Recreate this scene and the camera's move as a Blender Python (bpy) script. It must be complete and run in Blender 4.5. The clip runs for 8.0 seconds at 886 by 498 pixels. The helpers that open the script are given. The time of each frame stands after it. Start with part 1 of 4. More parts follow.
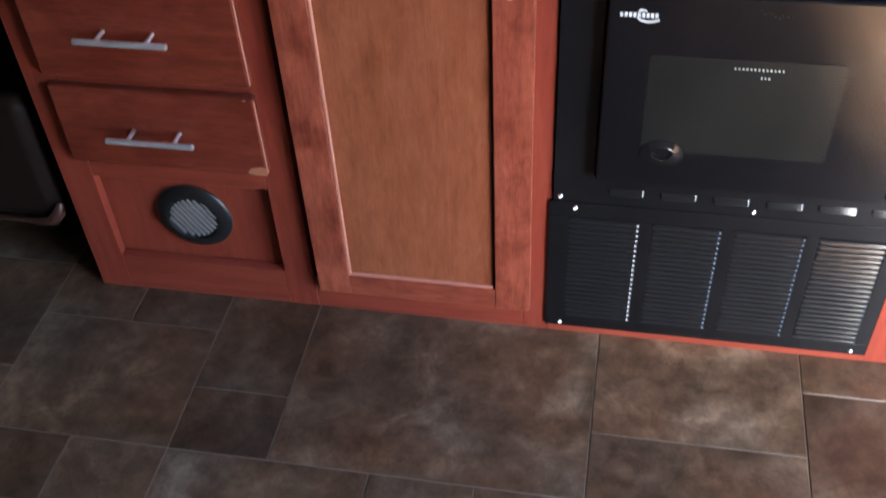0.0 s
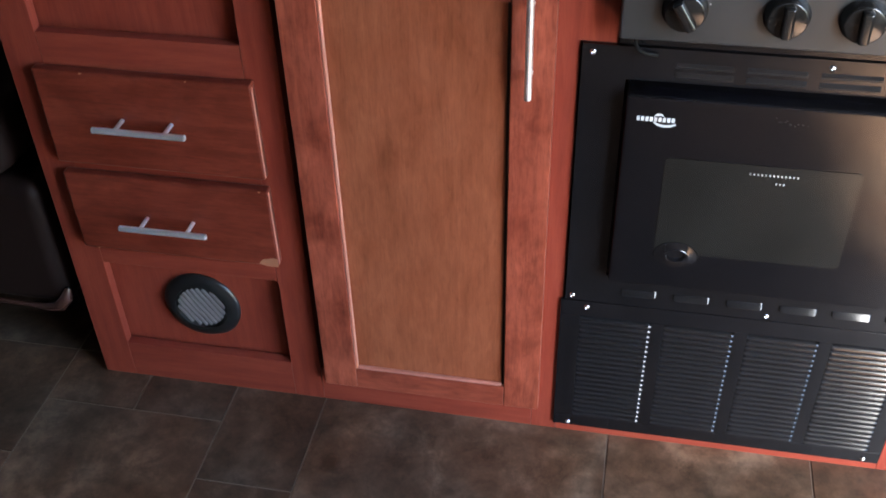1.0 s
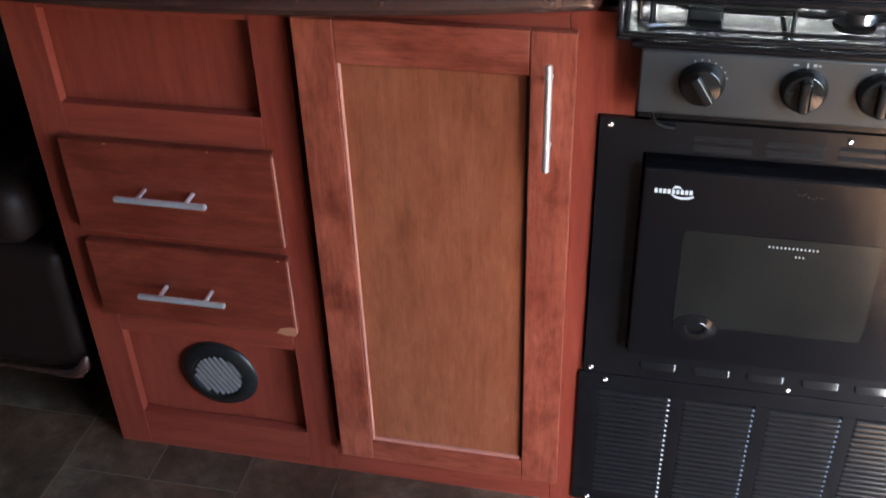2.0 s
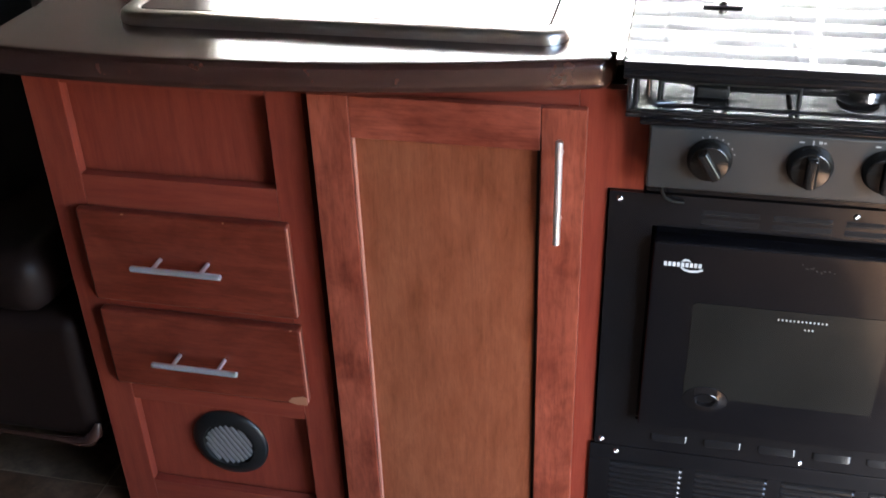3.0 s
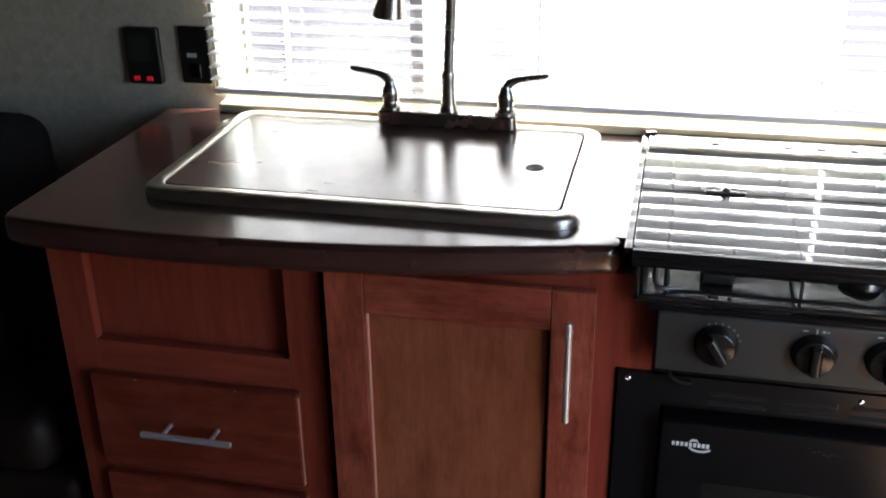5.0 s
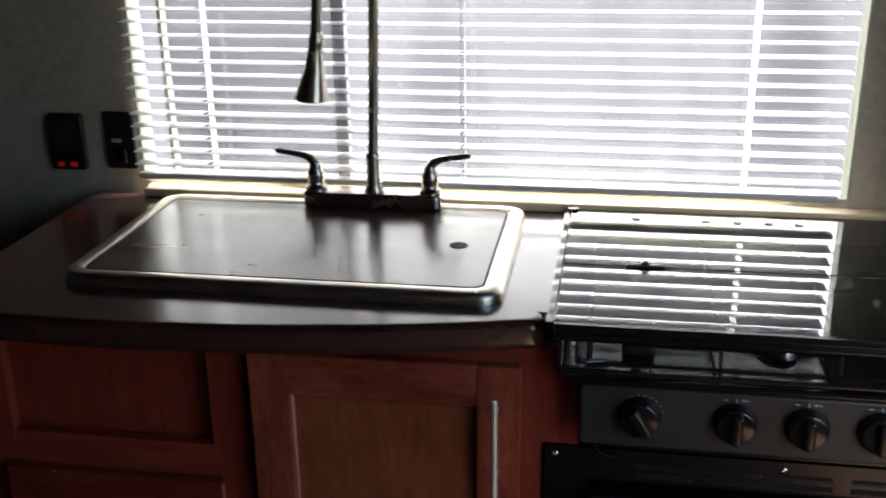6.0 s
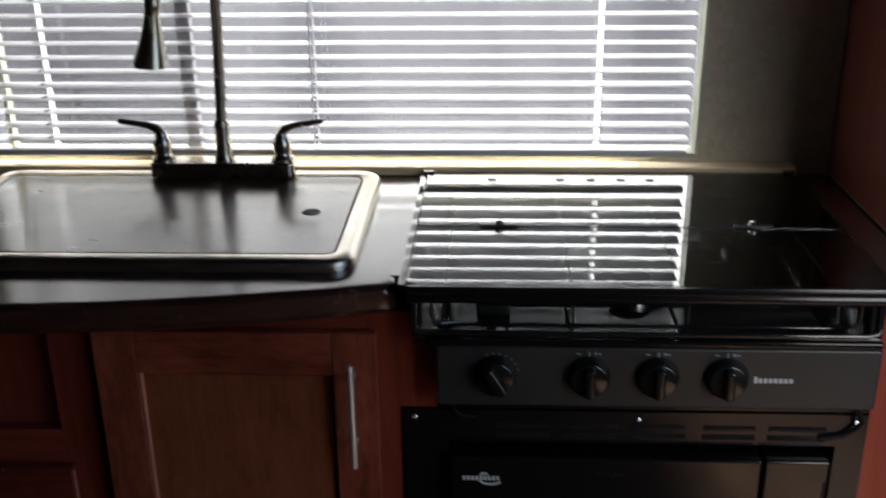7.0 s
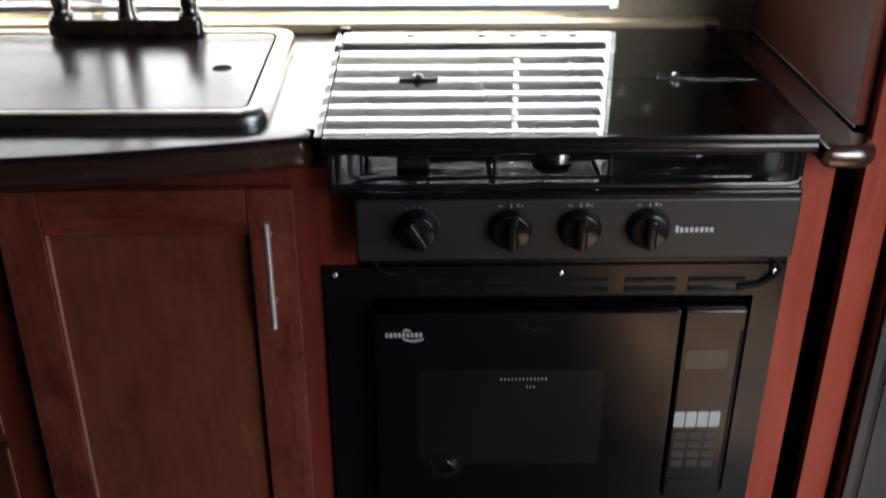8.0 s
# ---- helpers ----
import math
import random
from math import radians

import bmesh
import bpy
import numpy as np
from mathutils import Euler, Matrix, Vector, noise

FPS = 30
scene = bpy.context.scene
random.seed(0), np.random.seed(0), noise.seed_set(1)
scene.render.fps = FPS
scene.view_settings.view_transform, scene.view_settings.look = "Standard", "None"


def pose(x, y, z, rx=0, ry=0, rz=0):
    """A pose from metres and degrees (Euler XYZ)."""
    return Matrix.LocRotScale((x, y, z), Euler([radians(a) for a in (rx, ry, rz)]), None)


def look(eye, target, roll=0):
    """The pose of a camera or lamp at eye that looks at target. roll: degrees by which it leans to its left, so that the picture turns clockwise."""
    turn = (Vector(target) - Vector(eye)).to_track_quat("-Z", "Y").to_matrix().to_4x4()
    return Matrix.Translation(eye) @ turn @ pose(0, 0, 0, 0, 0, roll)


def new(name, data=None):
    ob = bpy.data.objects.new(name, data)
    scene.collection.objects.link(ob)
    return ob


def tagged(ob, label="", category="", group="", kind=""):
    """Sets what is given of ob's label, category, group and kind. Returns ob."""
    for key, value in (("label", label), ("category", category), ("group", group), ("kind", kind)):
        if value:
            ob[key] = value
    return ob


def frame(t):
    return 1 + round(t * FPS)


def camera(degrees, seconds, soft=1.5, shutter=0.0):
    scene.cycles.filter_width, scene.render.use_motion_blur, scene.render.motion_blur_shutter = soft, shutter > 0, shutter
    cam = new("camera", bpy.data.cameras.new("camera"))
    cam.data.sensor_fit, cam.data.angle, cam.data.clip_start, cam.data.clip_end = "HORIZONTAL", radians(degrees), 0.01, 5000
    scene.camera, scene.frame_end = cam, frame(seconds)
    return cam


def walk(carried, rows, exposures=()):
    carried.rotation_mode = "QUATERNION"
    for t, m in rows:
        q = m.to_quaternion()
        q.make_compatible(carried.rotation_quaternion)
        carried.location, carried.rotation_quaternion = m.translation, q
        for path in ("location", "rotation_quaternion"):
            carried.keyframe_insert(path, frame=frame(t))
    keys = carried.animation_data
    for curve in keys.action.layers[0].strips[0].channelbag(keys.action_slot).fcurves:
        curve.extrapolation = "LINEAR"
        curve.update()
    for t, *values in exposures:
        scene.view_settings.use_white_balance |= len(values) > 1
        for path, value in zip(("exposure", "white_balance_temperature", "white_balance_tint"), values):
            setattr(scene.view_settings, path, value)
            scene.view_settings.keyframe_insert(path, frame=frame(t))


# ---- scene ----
cam = camera(46.5, 8.0, soft=1.6, shutter=0.5)
PATH = [
    (0, (0.089, -1.196, 1.35), (-0.223, 0.21, -0.037), -3.5),
    (0.5, (0.073, -1.195, 1.352), (-0.244, 0.287, 0.046), -2.4),
    (1, (0.065, -1.189, 1.356), (-0.257, 0.331, 0.096), -1.7),
    (1.5, (0.068, -1.186, 1.354), (-0.281, 0.368, 0.145), -1.9),
    (3, (0.066, -1.197, 1.374), (-0.335, 0.459, 0.328), -2.0),
    (3.5, (0.06, -1.202, 1.386), (-0.351, 0.477, 0.379), -2.2),
    (4, (0.055, -1.203, 1.393), (-0.361, 0.51, 0.448), -1.6),
    (4.5, (0.053, -1.195, 1.416), (-0.379, 0.548, 0.535), -1.0),
    (4.7, (0.045, -1.193, 1.435), (-0.381, 0.56, 0.572), -0.9),
    (5.8, (0.065, -1.2, 1.461), (-0.288, 0.632, 0.741), -1.0),
    (6, (0.073, -1.197, 1.447), (-0.243, 0.654, 0.757), -0.8),
    (6.5, (0.095, -1.191, 1.441), (-0.115, 0.669, 0.739), -1.0),
    (7, (0.115, -1.176, 1.428), (0.021, 0.679, 0.686), -0.7),
    (7.5, (0.129, -1.168, 1.402), (0.129, 0.649, 0.568), -0.0),
    (8, (0.123, -1.164, 1.372), (0.171, 0.603, 0.438), 0.2),
]
EXPOSURES = [(0.0, 6.1), (1.5, 6.08), (3.0, 5.97), (3.5, 5.8), (4.0, 5.57), (4.5, 5.28), (5.3, 4.2), (6.0, 3.5), (6.5, 3.1), (7.0, 2.9), (7.5, 3.1), (8.0, 3.68)]
walk(cam, [(t, look(eye, target, roll)) for t, eye, target, roll in PATH], EXPOSURES)

# ---- world and light ----
world = bpy.data.worlds.new("daylight")
scene.world = world
world.use_nodes = True
wn = world.node_tree.nodes
sky = wn.new("ShaderNodeTexSky")
sky.sky_type = "NISHITA"
sky.sun_disc = False
sky.sun_elevation = radians(75)
sky.sun_rotation = radians(66)
wn["Background"].inputs["Strength"].default_value = 0.05
world.node_tree.links.new(sky.outputs["Color"], wn["Background"].inputs["Color"])

sun_data = bpy.data.lights.new("sun", "SUN")
sun_data.energy, sun_data.angle, sun_data.color = 4.5, radians(6), (1.0, 0.99, 0.97)
sun = new("sun", sun_data)
sun.matrix_world = look((0.9, 0.40, 3.6), (0, 0, 0))

# area lamp added at an unseen doorway on the right, narrowed and aimed at the cabinets
door_light = bpy.data.lights.new("added_doorway_lamp", "AREA")
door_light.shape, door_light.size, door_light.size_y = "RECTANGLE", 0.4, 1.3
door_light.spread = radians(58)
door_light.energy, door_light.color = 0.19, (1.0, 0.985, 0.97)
new("added_doorway_lamp", door_light).matrix_world = look((1.03, -1.06, 0.85), (0.66, 0.0, 0.40))

# ---- materials ----


def material(name, rough=0.5, metal=0.0, spec=0.5, coat=0.0):
    m = bpy.data.materials.new(name)
    m.use_nodes = True
    b = m.node_tree.nodes["Principled BSDF"]
    b.inputs["Roughness"].default_value = rough
    b.inputs["Metallic"].default_value = metal
    b.inputs["Specular IOR Level"].default_value = spec
    b.inputs["Coat Weight"].default_value = coat
    b.inputs["Coat Roughness"].default_value = 0.05
    return m, m.node_tree.nodes, m.node_tree.links, b


def coords(n, l, scale):
    tc, mp = n.new("ShaderNodeTexCoord"), n.new("ShaderNodeMapping")
    mp.inputs["Scale"].default_value = scale
    l.new(tc.outputs["Object"], mp.inputs["Vector"])
    return mp.outputs["Vector"]


def noise_of(n, l, vec, scale, detail=4.0, rough=0.55, distort=0.0):
    t = n.new("ShaderNodeTexNoise")
    t.inputs["Scale"].default_value, t.inputs["Detail"].default_value = scale, detail
    t.inputs["Roughness"].default_value, t.inputs["Distortion"].default_value = rough, distort
    l.new(vec, t.inputs["Vector"])
    return t.outputs["Fac"]


def ramp(n, l, fac, stops):
    r = n.new("ShaderNodeValToRGB")
    while len(r.color_ramp.elements) < len(stops):
        r.color_ramp.elements.new(0.5)
    for e, (p, c) in zip(r.color_ramp.elements, stops):
        e.position, e.color = p, (*c, 1.0)
    l.new(fac, r.inputs["Fac"])
    return r.outputs["Color"]


def mixed(n, l, a, b, fac, kind="MIX"):
    m = n.new("ShaderNodeMix")
    m.data_type, m.blend_type = "RGBA", kind
    for sock, v in ((m.inputs[0], fac), (m.inputs[6], a), (m.inputs[7], b)):
        if isinstance(v, (float, int)):
            sock.default_value = v
        elif isinstance(v, tuple):
            sock.default_value = (*v, 1.0)
        else:
            l.new(v, sock)
    return m.outputs[2]


def bump(n, l, b, height, strength, dist=0.002):
    k = n.new("ShaderNodeBump")
    k.inputs["Strength"].default_value, k.inputs["Distance"].default_value = strength, dist
    l.new(height, k.inputs["Height"])
    l.new(k.outputs["Normal"], b.inputs["Normal"])


def spread(n, l, fac, low, high):
    r = n.new("ShaderNodeMapRange")
    r.inputs["To Min"].default_value, r.inputs["To Max"].default_value = low, high
    l.new(fac, r.inputs["Value"])
    return r.outputs["Result"]


def wood(name, dark, mid, light, along="Z", rough=0.38, blotch=0.5, pores=0.35, coat=0.15, cloudy=13, even=0.35, figure=0.0):
    """Stained cherry: long streaks, fine pores, cloudy blotches of stain and short ripples of figure across the grain."""
    m, n, l, b = material(name, rough, spec=0.22, coat=coat * 0.4)
    long = {"Z": (1, 1, 0.07), "X": (0.07, 1, 1)}[along]
    grain = noise_of(n, l, coords(n, l, long), 60, 5, 0.6, 0.6)
    pore = noise_of(n, l, coords(n, l, tuple(3.2 * v for v in long)), 130, 3, 0.7)
    cloud = noise_of(n, l, coords(n, l, tuple(max(v, even) for v in long)), cloudy, 4, 0.62, 0.45)
    col = ramp(n, l, grain, [(0.28, dark), (0.5, mid), (0.75, light)])
    col = mixed(n, l, col, ramp(n, l, cloud, [(0.3, dark), (0.7, light)]), blotch)
    if figure:
        flame = noise_of(n, l, coords(n, l, tuple(max(v, 0.22) for v in long)), 85, 3, 0.6, 1.1)
        col = mixed(n, l, col, ramp(n, l, flame, [(0.34, (0.74, 0.68, 0.66)), (0.55, (1, 1, 1)), (0.72, (1.12, 1.1, 1.08))]), figure, "MULTIPLY")
    col = mixed(n, l, col, ramp(n, l, pore, [(0.33, (0.35, 0.3, 0.3)), (0.5, (1, 1, 1))]), pores, "MULTIPLY")
    l.new(col, b.inputs["Base Color"])
    l.new(spread(n, l, cloud, rough - 0.08, rough + 0.12), b.inputs["Roughness"])
    bump(n, l, b, pore, 0.12, 0.0006)
    return m


def plain(name, colour, rough=0.4, metal=0.0, spec=0.5, vary=0.15, grit=0.08, scale=60, coat=0.0):
    """A painted or moulded surface with slight unevenness, smears and fine grit."""
    m, n, l, b = material(name, rough, metal, spec, coat)
    vec = coords(n, l, (1, 1, 1))
    big, small = noise_of(n, l, vec, 9, 3), noise_of(n, l, vec, scale * 6, 2, 0.7)
    lo = tuple(c * (1 - vary) for c in colour)
    hi = tuple(min(1, c * (1 + vary)) for c in colour)
    l.new(ramp(n, l, big, [(0.3, lo), (0.7, hi)]), b.inputs["Base Color"])
    l.new(spread(n, l, big, max(0.02, rough * 0.75), min(1, rough * 1.3)), b.inputs["Roughness"])
    bump(n, l, b, small, grit, 0.0005)
    return m


CHERRY = wood("cherry_frame_upright", (0.179, 0.028, 0.017), (0.242, 0.041, 0.024), (0.310, 0.063, 0.036), "Z", 0.42, 0.35, 0.15)
CHERRY_X = wood("cherry_frame_level", (0.179, 0.028, 0.017), (0.242, 0.041, 0.024), (0.310, 0.063, 0.036), "X", 0.42, 0.35, 0.15)
DRAWER_WOOD = wood("cherry_drawer", (0.079, 0.012, 0.006), (0.166, 0.026, 0.014), (0.269, 0.055, 0.031), "X", 0.36, 0.6, 0.25, even=0.5, figure=0.45)
DOOR_WOOD = wood("cherry_door_upright", (0.123, 0.020, 0.011), (0.295, 0.058, 0.030), (0.475, 0.122, 0.069), "Z", 0.34, 0.7, 0.3, cloudy=17, even=0.6, figure=0.75)
DOOR_WOOD_X = wood("cherry_door_level", (0.149, 0.026, 0.014), (0.288, 0.058, 0.032), (0.428, 0.104, 0.059), "X", 0.34, 0.7, 0.3, cloudy=17, even=0.6, figure=0.6)
PANEL_WOOD = wood("maple_veneer_panel", (0.211, 0.056, 0.023), (0.298, 0.082, 0.038), (0.384, 0.123, 0.058), "Z", 0.38, 0.55, 0.2, cloudy=30, even=0.4, figure=0.4)
# cherry at about half the value of the face frame
SIDE_CHERRY = wood("cherry_side_dark", (0.083, 0.020, 0.014), (0.112, 0.028, 0.020), (0.143, 0.041, 0.028), "Z", 0.3, 0.4, 0.2)
BARE_WOOD = plain("bare_wood", (0.42, 0.17, 0.09), 0.6)
# pale cherry for worn edges and for edges painted as catching side light
WORN_LIT_EDGE = plain("worn_lit_cherry_edge", (0.55, 0.22, 0.155), 0.3)
# near-black brown with the shade inside the cabinet put into it
CABINET_SHADE = plain("cabinet_shade", (0.03, 0.018, 0.014), 0.8)
BLACK_STEEL = plain("black_steel", (0.006, 0.006, 0.007), 0.16, 0.0, 0.38, 0.2, 0.05)
BLACK_GLOSS = plain("black_gloss", (0.004, 0.004, 0.005), 0.12, 0.0, 0.40, 0.1, 0.02)
BLACK_PLASTIC = plain("black_plastic", (0.011, 0.011, 0.011), 0.3, 0.0, 0.5, 0.2, 0.1)
LOUVRE_STEEL = plain("louvre_steel", (0.009, 0.009, 0.01), 0.13, 0.0, 0.5, 0.2, 0.04)
GREY_PANEL = plain("charcoal_panel", (0.026, 0.027, 0.027), 0.36, 0.0, 0.5, 0.12, 0.25, 120)
SCREEN_MESH = plain("microwave_screen", (0.009, 0.0092, 0.0086), 0.14, 0.0, 0.5, 0.15, 0.05)
GLASS_DARK = plain("dark_glass", (0.006, 0.006, 0.007), 0.05, 0.0, 0.5, 0.1, 0.0)
VENT_SLAT = plain("vent_slat", (0.17, 0.155, 0.15), 0.5)
WHITE_PRINT = plain("white_print", (0.5, 0.51, 0.52), 0.5)
KEY_PRINT = plain("key_pale", (0.30, 0.34, 0.33), 0.4)
DISPLAY = plain("display_window", (0.028, 0.029, 0.024), 0.2)
CHROME = plain("chrome", (0.8, 0.8, 0.8), 0.18, 1.0, 0.5, 0.1, 0.03)
TRAY = plain("burner_tray", (0.010, 0.010, 0.011), 0.08, 0.0, 0.7, 0.1, 0.02, coat=0.25)
CAST_IRON = plain("cast_iron", (0.012, 0.012, 0.012), 0.5, 0.0, 0.4)
LEATHER = plain("brown_leather", (0.014, 0.0075, 0.006), 0.5, 0.0, 0.18, 0.25, 0.5, 40)
PIPING = plain("glossy_piping", (0.05, 0.02, 0.015), 0.16, 0.0, 0.6, 0.2, 0.05)
GREY_FABRIC = plain("grey_fabric", (0.009, 0.008, 0.008), 0.9, 0.0, 0.2, 0.3, 0.6, 80)
FRIDGE_BLACK = plain("fridge_door", (0.035, 0.038, 0.04), 0.3, 0.0, 0.5, 0.15, 0.3)
# matt black for wires, also used as painted shade in holes and gaps
RUBBER_AND_SHADE = plain("rubber", (0.008, 0.008, 0.008), 0.6, 0.0, 0.15)
# unseen ceiling, its colour darkened to hold back fill light
CEILING_MAT = plain("unseen_ceiling_dark", (0.05, 0.047, 0.044), 0.8)
TRIM_WOOD = plain("pale_trim", (0.58, 0.47, 0.31), 0.4, 0.0, 0.5, 0.12, 0.1)
WINDOW_FRAME = plain("window_frame_paint", (0.36, 0.37, 0.29), 0.4)
SASH_DARK = plain("dark_sash", (0.17, 0.165, 0.18), 0.6, 0.0, 0.2)
# unseen closing walls, kept dark so little light bounces onto the cabinets
DARK_WALL = plain("unseen_wall_dark", (0.03, 0.020, 0.016), 0.6, 0.0, 0.4, 0.25, 0.2)
KNOB_PLASTIC = plain("knob_plastic", (0.010, 0.010, 0.010), 0.17, 0.0, 0.5, 0.2, 0.05)
FINE_PRINT = plain("fine_print", (0.32, 0.33, 0.33), 0.5)
SCUFF = plain("scuffed_gloss", (0.016, 0.016, 0.017), 0.4)
CAULK = plain("caulk_bead", (0.34, 0.30, 0.25), 0.35)
CORD = plain("cord", (0.8, 0.8, 0.8), 0.8)


def thin_cloth():
    """White woven tape that lets daylight through."""
    m, n, l, b = material("ladder_tape", 0.9)
    b.inputs["Base Color"].default_value = (0.85, 0.85, 0.86, 1)
    t, k = n.new("ShaderNodeBsdfTranslucent"), n.new("ShaderNodeMixShader")
    t.inputs["Color"].default_value = (0.98, 0.98, 0.98, 1)
    k.inputs["Fac"].default_value = 1.0
    l.new(b.outputs["BSDF"], k.inputs[1])
    l.new(t.outputs["BSDF"], k.inputs[2])
    l.new(k.outputs["Shader"], n["Material Output"].inputs["Surface"])
    return m


TAPE = thin_cloth()


def brushed(name, colour, rough=0.25, metal=1.0):
    m, n, l, b = material(name, rough, metal)
    streak = noise_of(n, l, coords(n, l, (0.06, 1, 1)), 420, 3, 0.6)
    cloud = noise_of(n, l, coords(n, l, (1, 1, 1)), 22, 2)
    lo, hi = tuple(c * 0.9 for c in colour), tuple(min(1, c * 1.08) for c in colour)
    l.new(ramp(n, l, streak, [(0.3, lo), (0.7, hi)]), b.inputs["Base Color"])
    l.new(spread(n, l, cloud, rough * 0.8, rough * 1.35), b.inputs["Roughness"])
    bump(n, l, b, streak, 0.015, 0.0003)
    return m


NICKEL = brushed("brushed_nickel", (0.5, 0.46, 0.41), 0.24)
HANDLE_STEEL = brushed("handle_steel", (0.95, 0.95, 0.96), 0.3, 0.76)
RIM_STEEL = brushed("sink_rim_steel", (0.62, 0.57, 0.50), 0.3)


def laminate(name, smooth, dull, spec, coat):
    """Dark brown stone-look laminate with mottled tan patches and dark flecks, glossy."""
    m, n, l, b = material(name, smooth, spec=spec, coat=coat)
    b.inputs["Coat Roughness"].default_value = 0.16
    vec = coords(n, l, (1, 1, 1))
    a, c = noise_of(n, l, vec, 17, 5, 0.62, 0.6), noise_of(n, l, vec, 70, 4, 0.65, 0.4)
    wear = noise_of(n, l, coords(n, l, (0.6, 1.6, 1)), 9, 4, 0.6, 0.7)
    col = ramp(n, l, a, [(0.34, (0.036, 0.013, 0.010)), (0.52, (0.058, 0.023, 0.017)), (0.66, (0.078, 0.033, 0.024)), (0.76, (0.17, 0.090, 0.056))])
    col = mixed(n, l, col, ramp(n, l, c, [(0.34, (0.74, 0.70, 0.68)), (0.66, (1.2, 1.18, 1.15))]), 0.6, "MULTIPLY")
    l.new(col, b.inputs["Base Color"])
    l.new(spread(n, l, wear, smooth, dull), b.inputs["Roughness"])
    return m


LAMINATE = laminate("stone_laminate", 0.15, 0.24, 1.0, 0.75)
COVER_LAMINATE = laminate("worn_cover_laminate", 0.22, 0.38, 1.0, 0.45)


def slate():
    """Vinyl printed as brown slate: cloudy, veined, each tile a little different."""
    m, n, l, b = material("slate_vinyl", 0.42)
    info = n.new("ShaderNodeObjectInfo")
    tc, add = n.new("ShaderNodeTexCoord"), n.new("ShaderNodeVectorMath")
    add.operation = "MULTIPLY_ADD"
    l.new(info.outputs["Random"], add.inputs[0])
    add.inputs[1].default_value = (7.0, 5.0, 3.0)
    l.new(tc.outputs["Object"], add.inputs[2])
    vec = add.outputs["Vector"]
    a, c = noise_of(n, l, vec, 8, 5, 0.6, 0.5), noise_of(n, l, vec, 30, 4, 0.6, 0.3)
    warm, fine = noise_of(n, l, vec, 5, 3, 0.5, 0.4), noise_of(n, l, vec, 160, 3, 0.6)
    vein = n.new("ShaderNodeTexVoronoi")
    vein.feature = "DISTANCE_TO_EDGE"
    vein.inputs["Scale"].default_value = 9
    bent = n.new("ShaderNodeVectorMath")
    bent.operation = "MULTIPLY_ADD"
    l.new(noise_of(n, l, vec, 14, 4, 0.7), bent.inputs[0])
    bent.inputs[1].default_value = (0.16, 0.16, 0.16)
    l.new(vec, bent.inputs[2])
    l.new(bent.outputs["Vector"], vein.inputs["Vector"])
    col = ramp(n, l, a, [(0.3, (0.056, 0.032, 0.020)), (0.5, (0.098, 0.059, 0.038)), (0.7, (0.180, 0.120, 0.083))])
    col = mixed(n, l, col, ramp(n, l, warm, [(0.35, (0.86, 0.97, 0.98)), (0.65, (1.16, 0.98, 0.82))]), 0.8, "MULTIPLY")
    col = mixed(n, l, col, ramp(n, l, c, [(0.32, (0.60, 0.56, 0.52)), (0.66, (1.40, 1.36, 1.32))]), 0.9, "MULTIPLY")
    col = mixed(n, l, col, ramp(n, l, fine, [(0.3, (0.8, 0.8, 0.8)), (0.7, (1.15, 1.15, 1.15))]), 0.6, "MULTIPLY")
    col = mixed(n, l, col, ramp(n, l, vein.outputs["Distance"], [(0.0, (0.55, 0.5, 0.47)), (0.05, (1, 1, 1))]), 0.38, "MULTIPLY")
    tone = n.new("ShaderNodeMapRange")
    tone.inputs["To Min"].default_value, tone.inputs["To Max"].default_value = 0.6, 1.25
    l.new(info.outputs["Random"], tone.inputs["Value"])
    col = mixed(n, l, col, tone.outputs["Result"], 1.0, "MULTIPLY")
    l.new(col, b.inputs["Base Color"])
    l.new(spread(n, l, c, 0.24, 0.46), b.inputs["Roughness"])
    bump(n, l, b, c, 0.25, 0.0015)
    return m


SLATE = slate()
GROUT = plain("grout", (0.20, 0.155, 0.115), 0.8)


def wallpaper():
    m, n, l, b = material("vinyl_wallpaper", 0.6)
    vec = coords(n, l, (1, 1, 1))
    a, c, f = noise_of(n, l, vec, 5, 3), noise_of(n, l, vec, 55, 4, 0.6, 0.8), noise_of(n, l, vec, 260, 3, 0.7)
    col = ramp(n, l, c, [(0.3, (0.40, 0.35, 0.27)), (0.7, (0.52, 0.47, 0.38))])
    col = mixed(n, l, col, ramp(n, l, a, [(0.3, (0.88, 0.88, 0.86)), (0.7, (1.05, 1.05, 1.05))]), 0.6, "MULTIPLY")
    l.new(col, b.inputs["Base Color"])
    bump(n, l, b, f, 0.35, 0.0012)
    return m


WALL = wallpaper()


def slat_paint():
    """Thin white vinyl of a mini blind, which lets some daylight through."""
    m, n, l, b = material("blind_slat", 0.35)
    vec = coords(n, l, (1, 1, 1))
    a = noise_of(n, l, vec, 6, 3)
    l.new(ramp(n, l, a, [(0.3, (0.43, 0.43, 0.455)), (0.7, (0.48, 0.48, 0.505))]), b.inputs["Base Color"])
    t, k = n.new("ShaderNodeBsdfTranslucent"), n.new("ShaderNodeMixShader")
    t.inputs["Color"].default_value = (0.86, 0.86, 0.87, 1)
    k.inputs["Fac"].default_value = 0.028
    l.new(b.outputs["BSDF"], k.inputs[1])
    l.new(t.outputs["BSDF"], k.inputs[2])
    l.new(k.outputs["Shader"], n["Material Output"].inputs["Surface"])
    return m


SLAT = slat_paint()


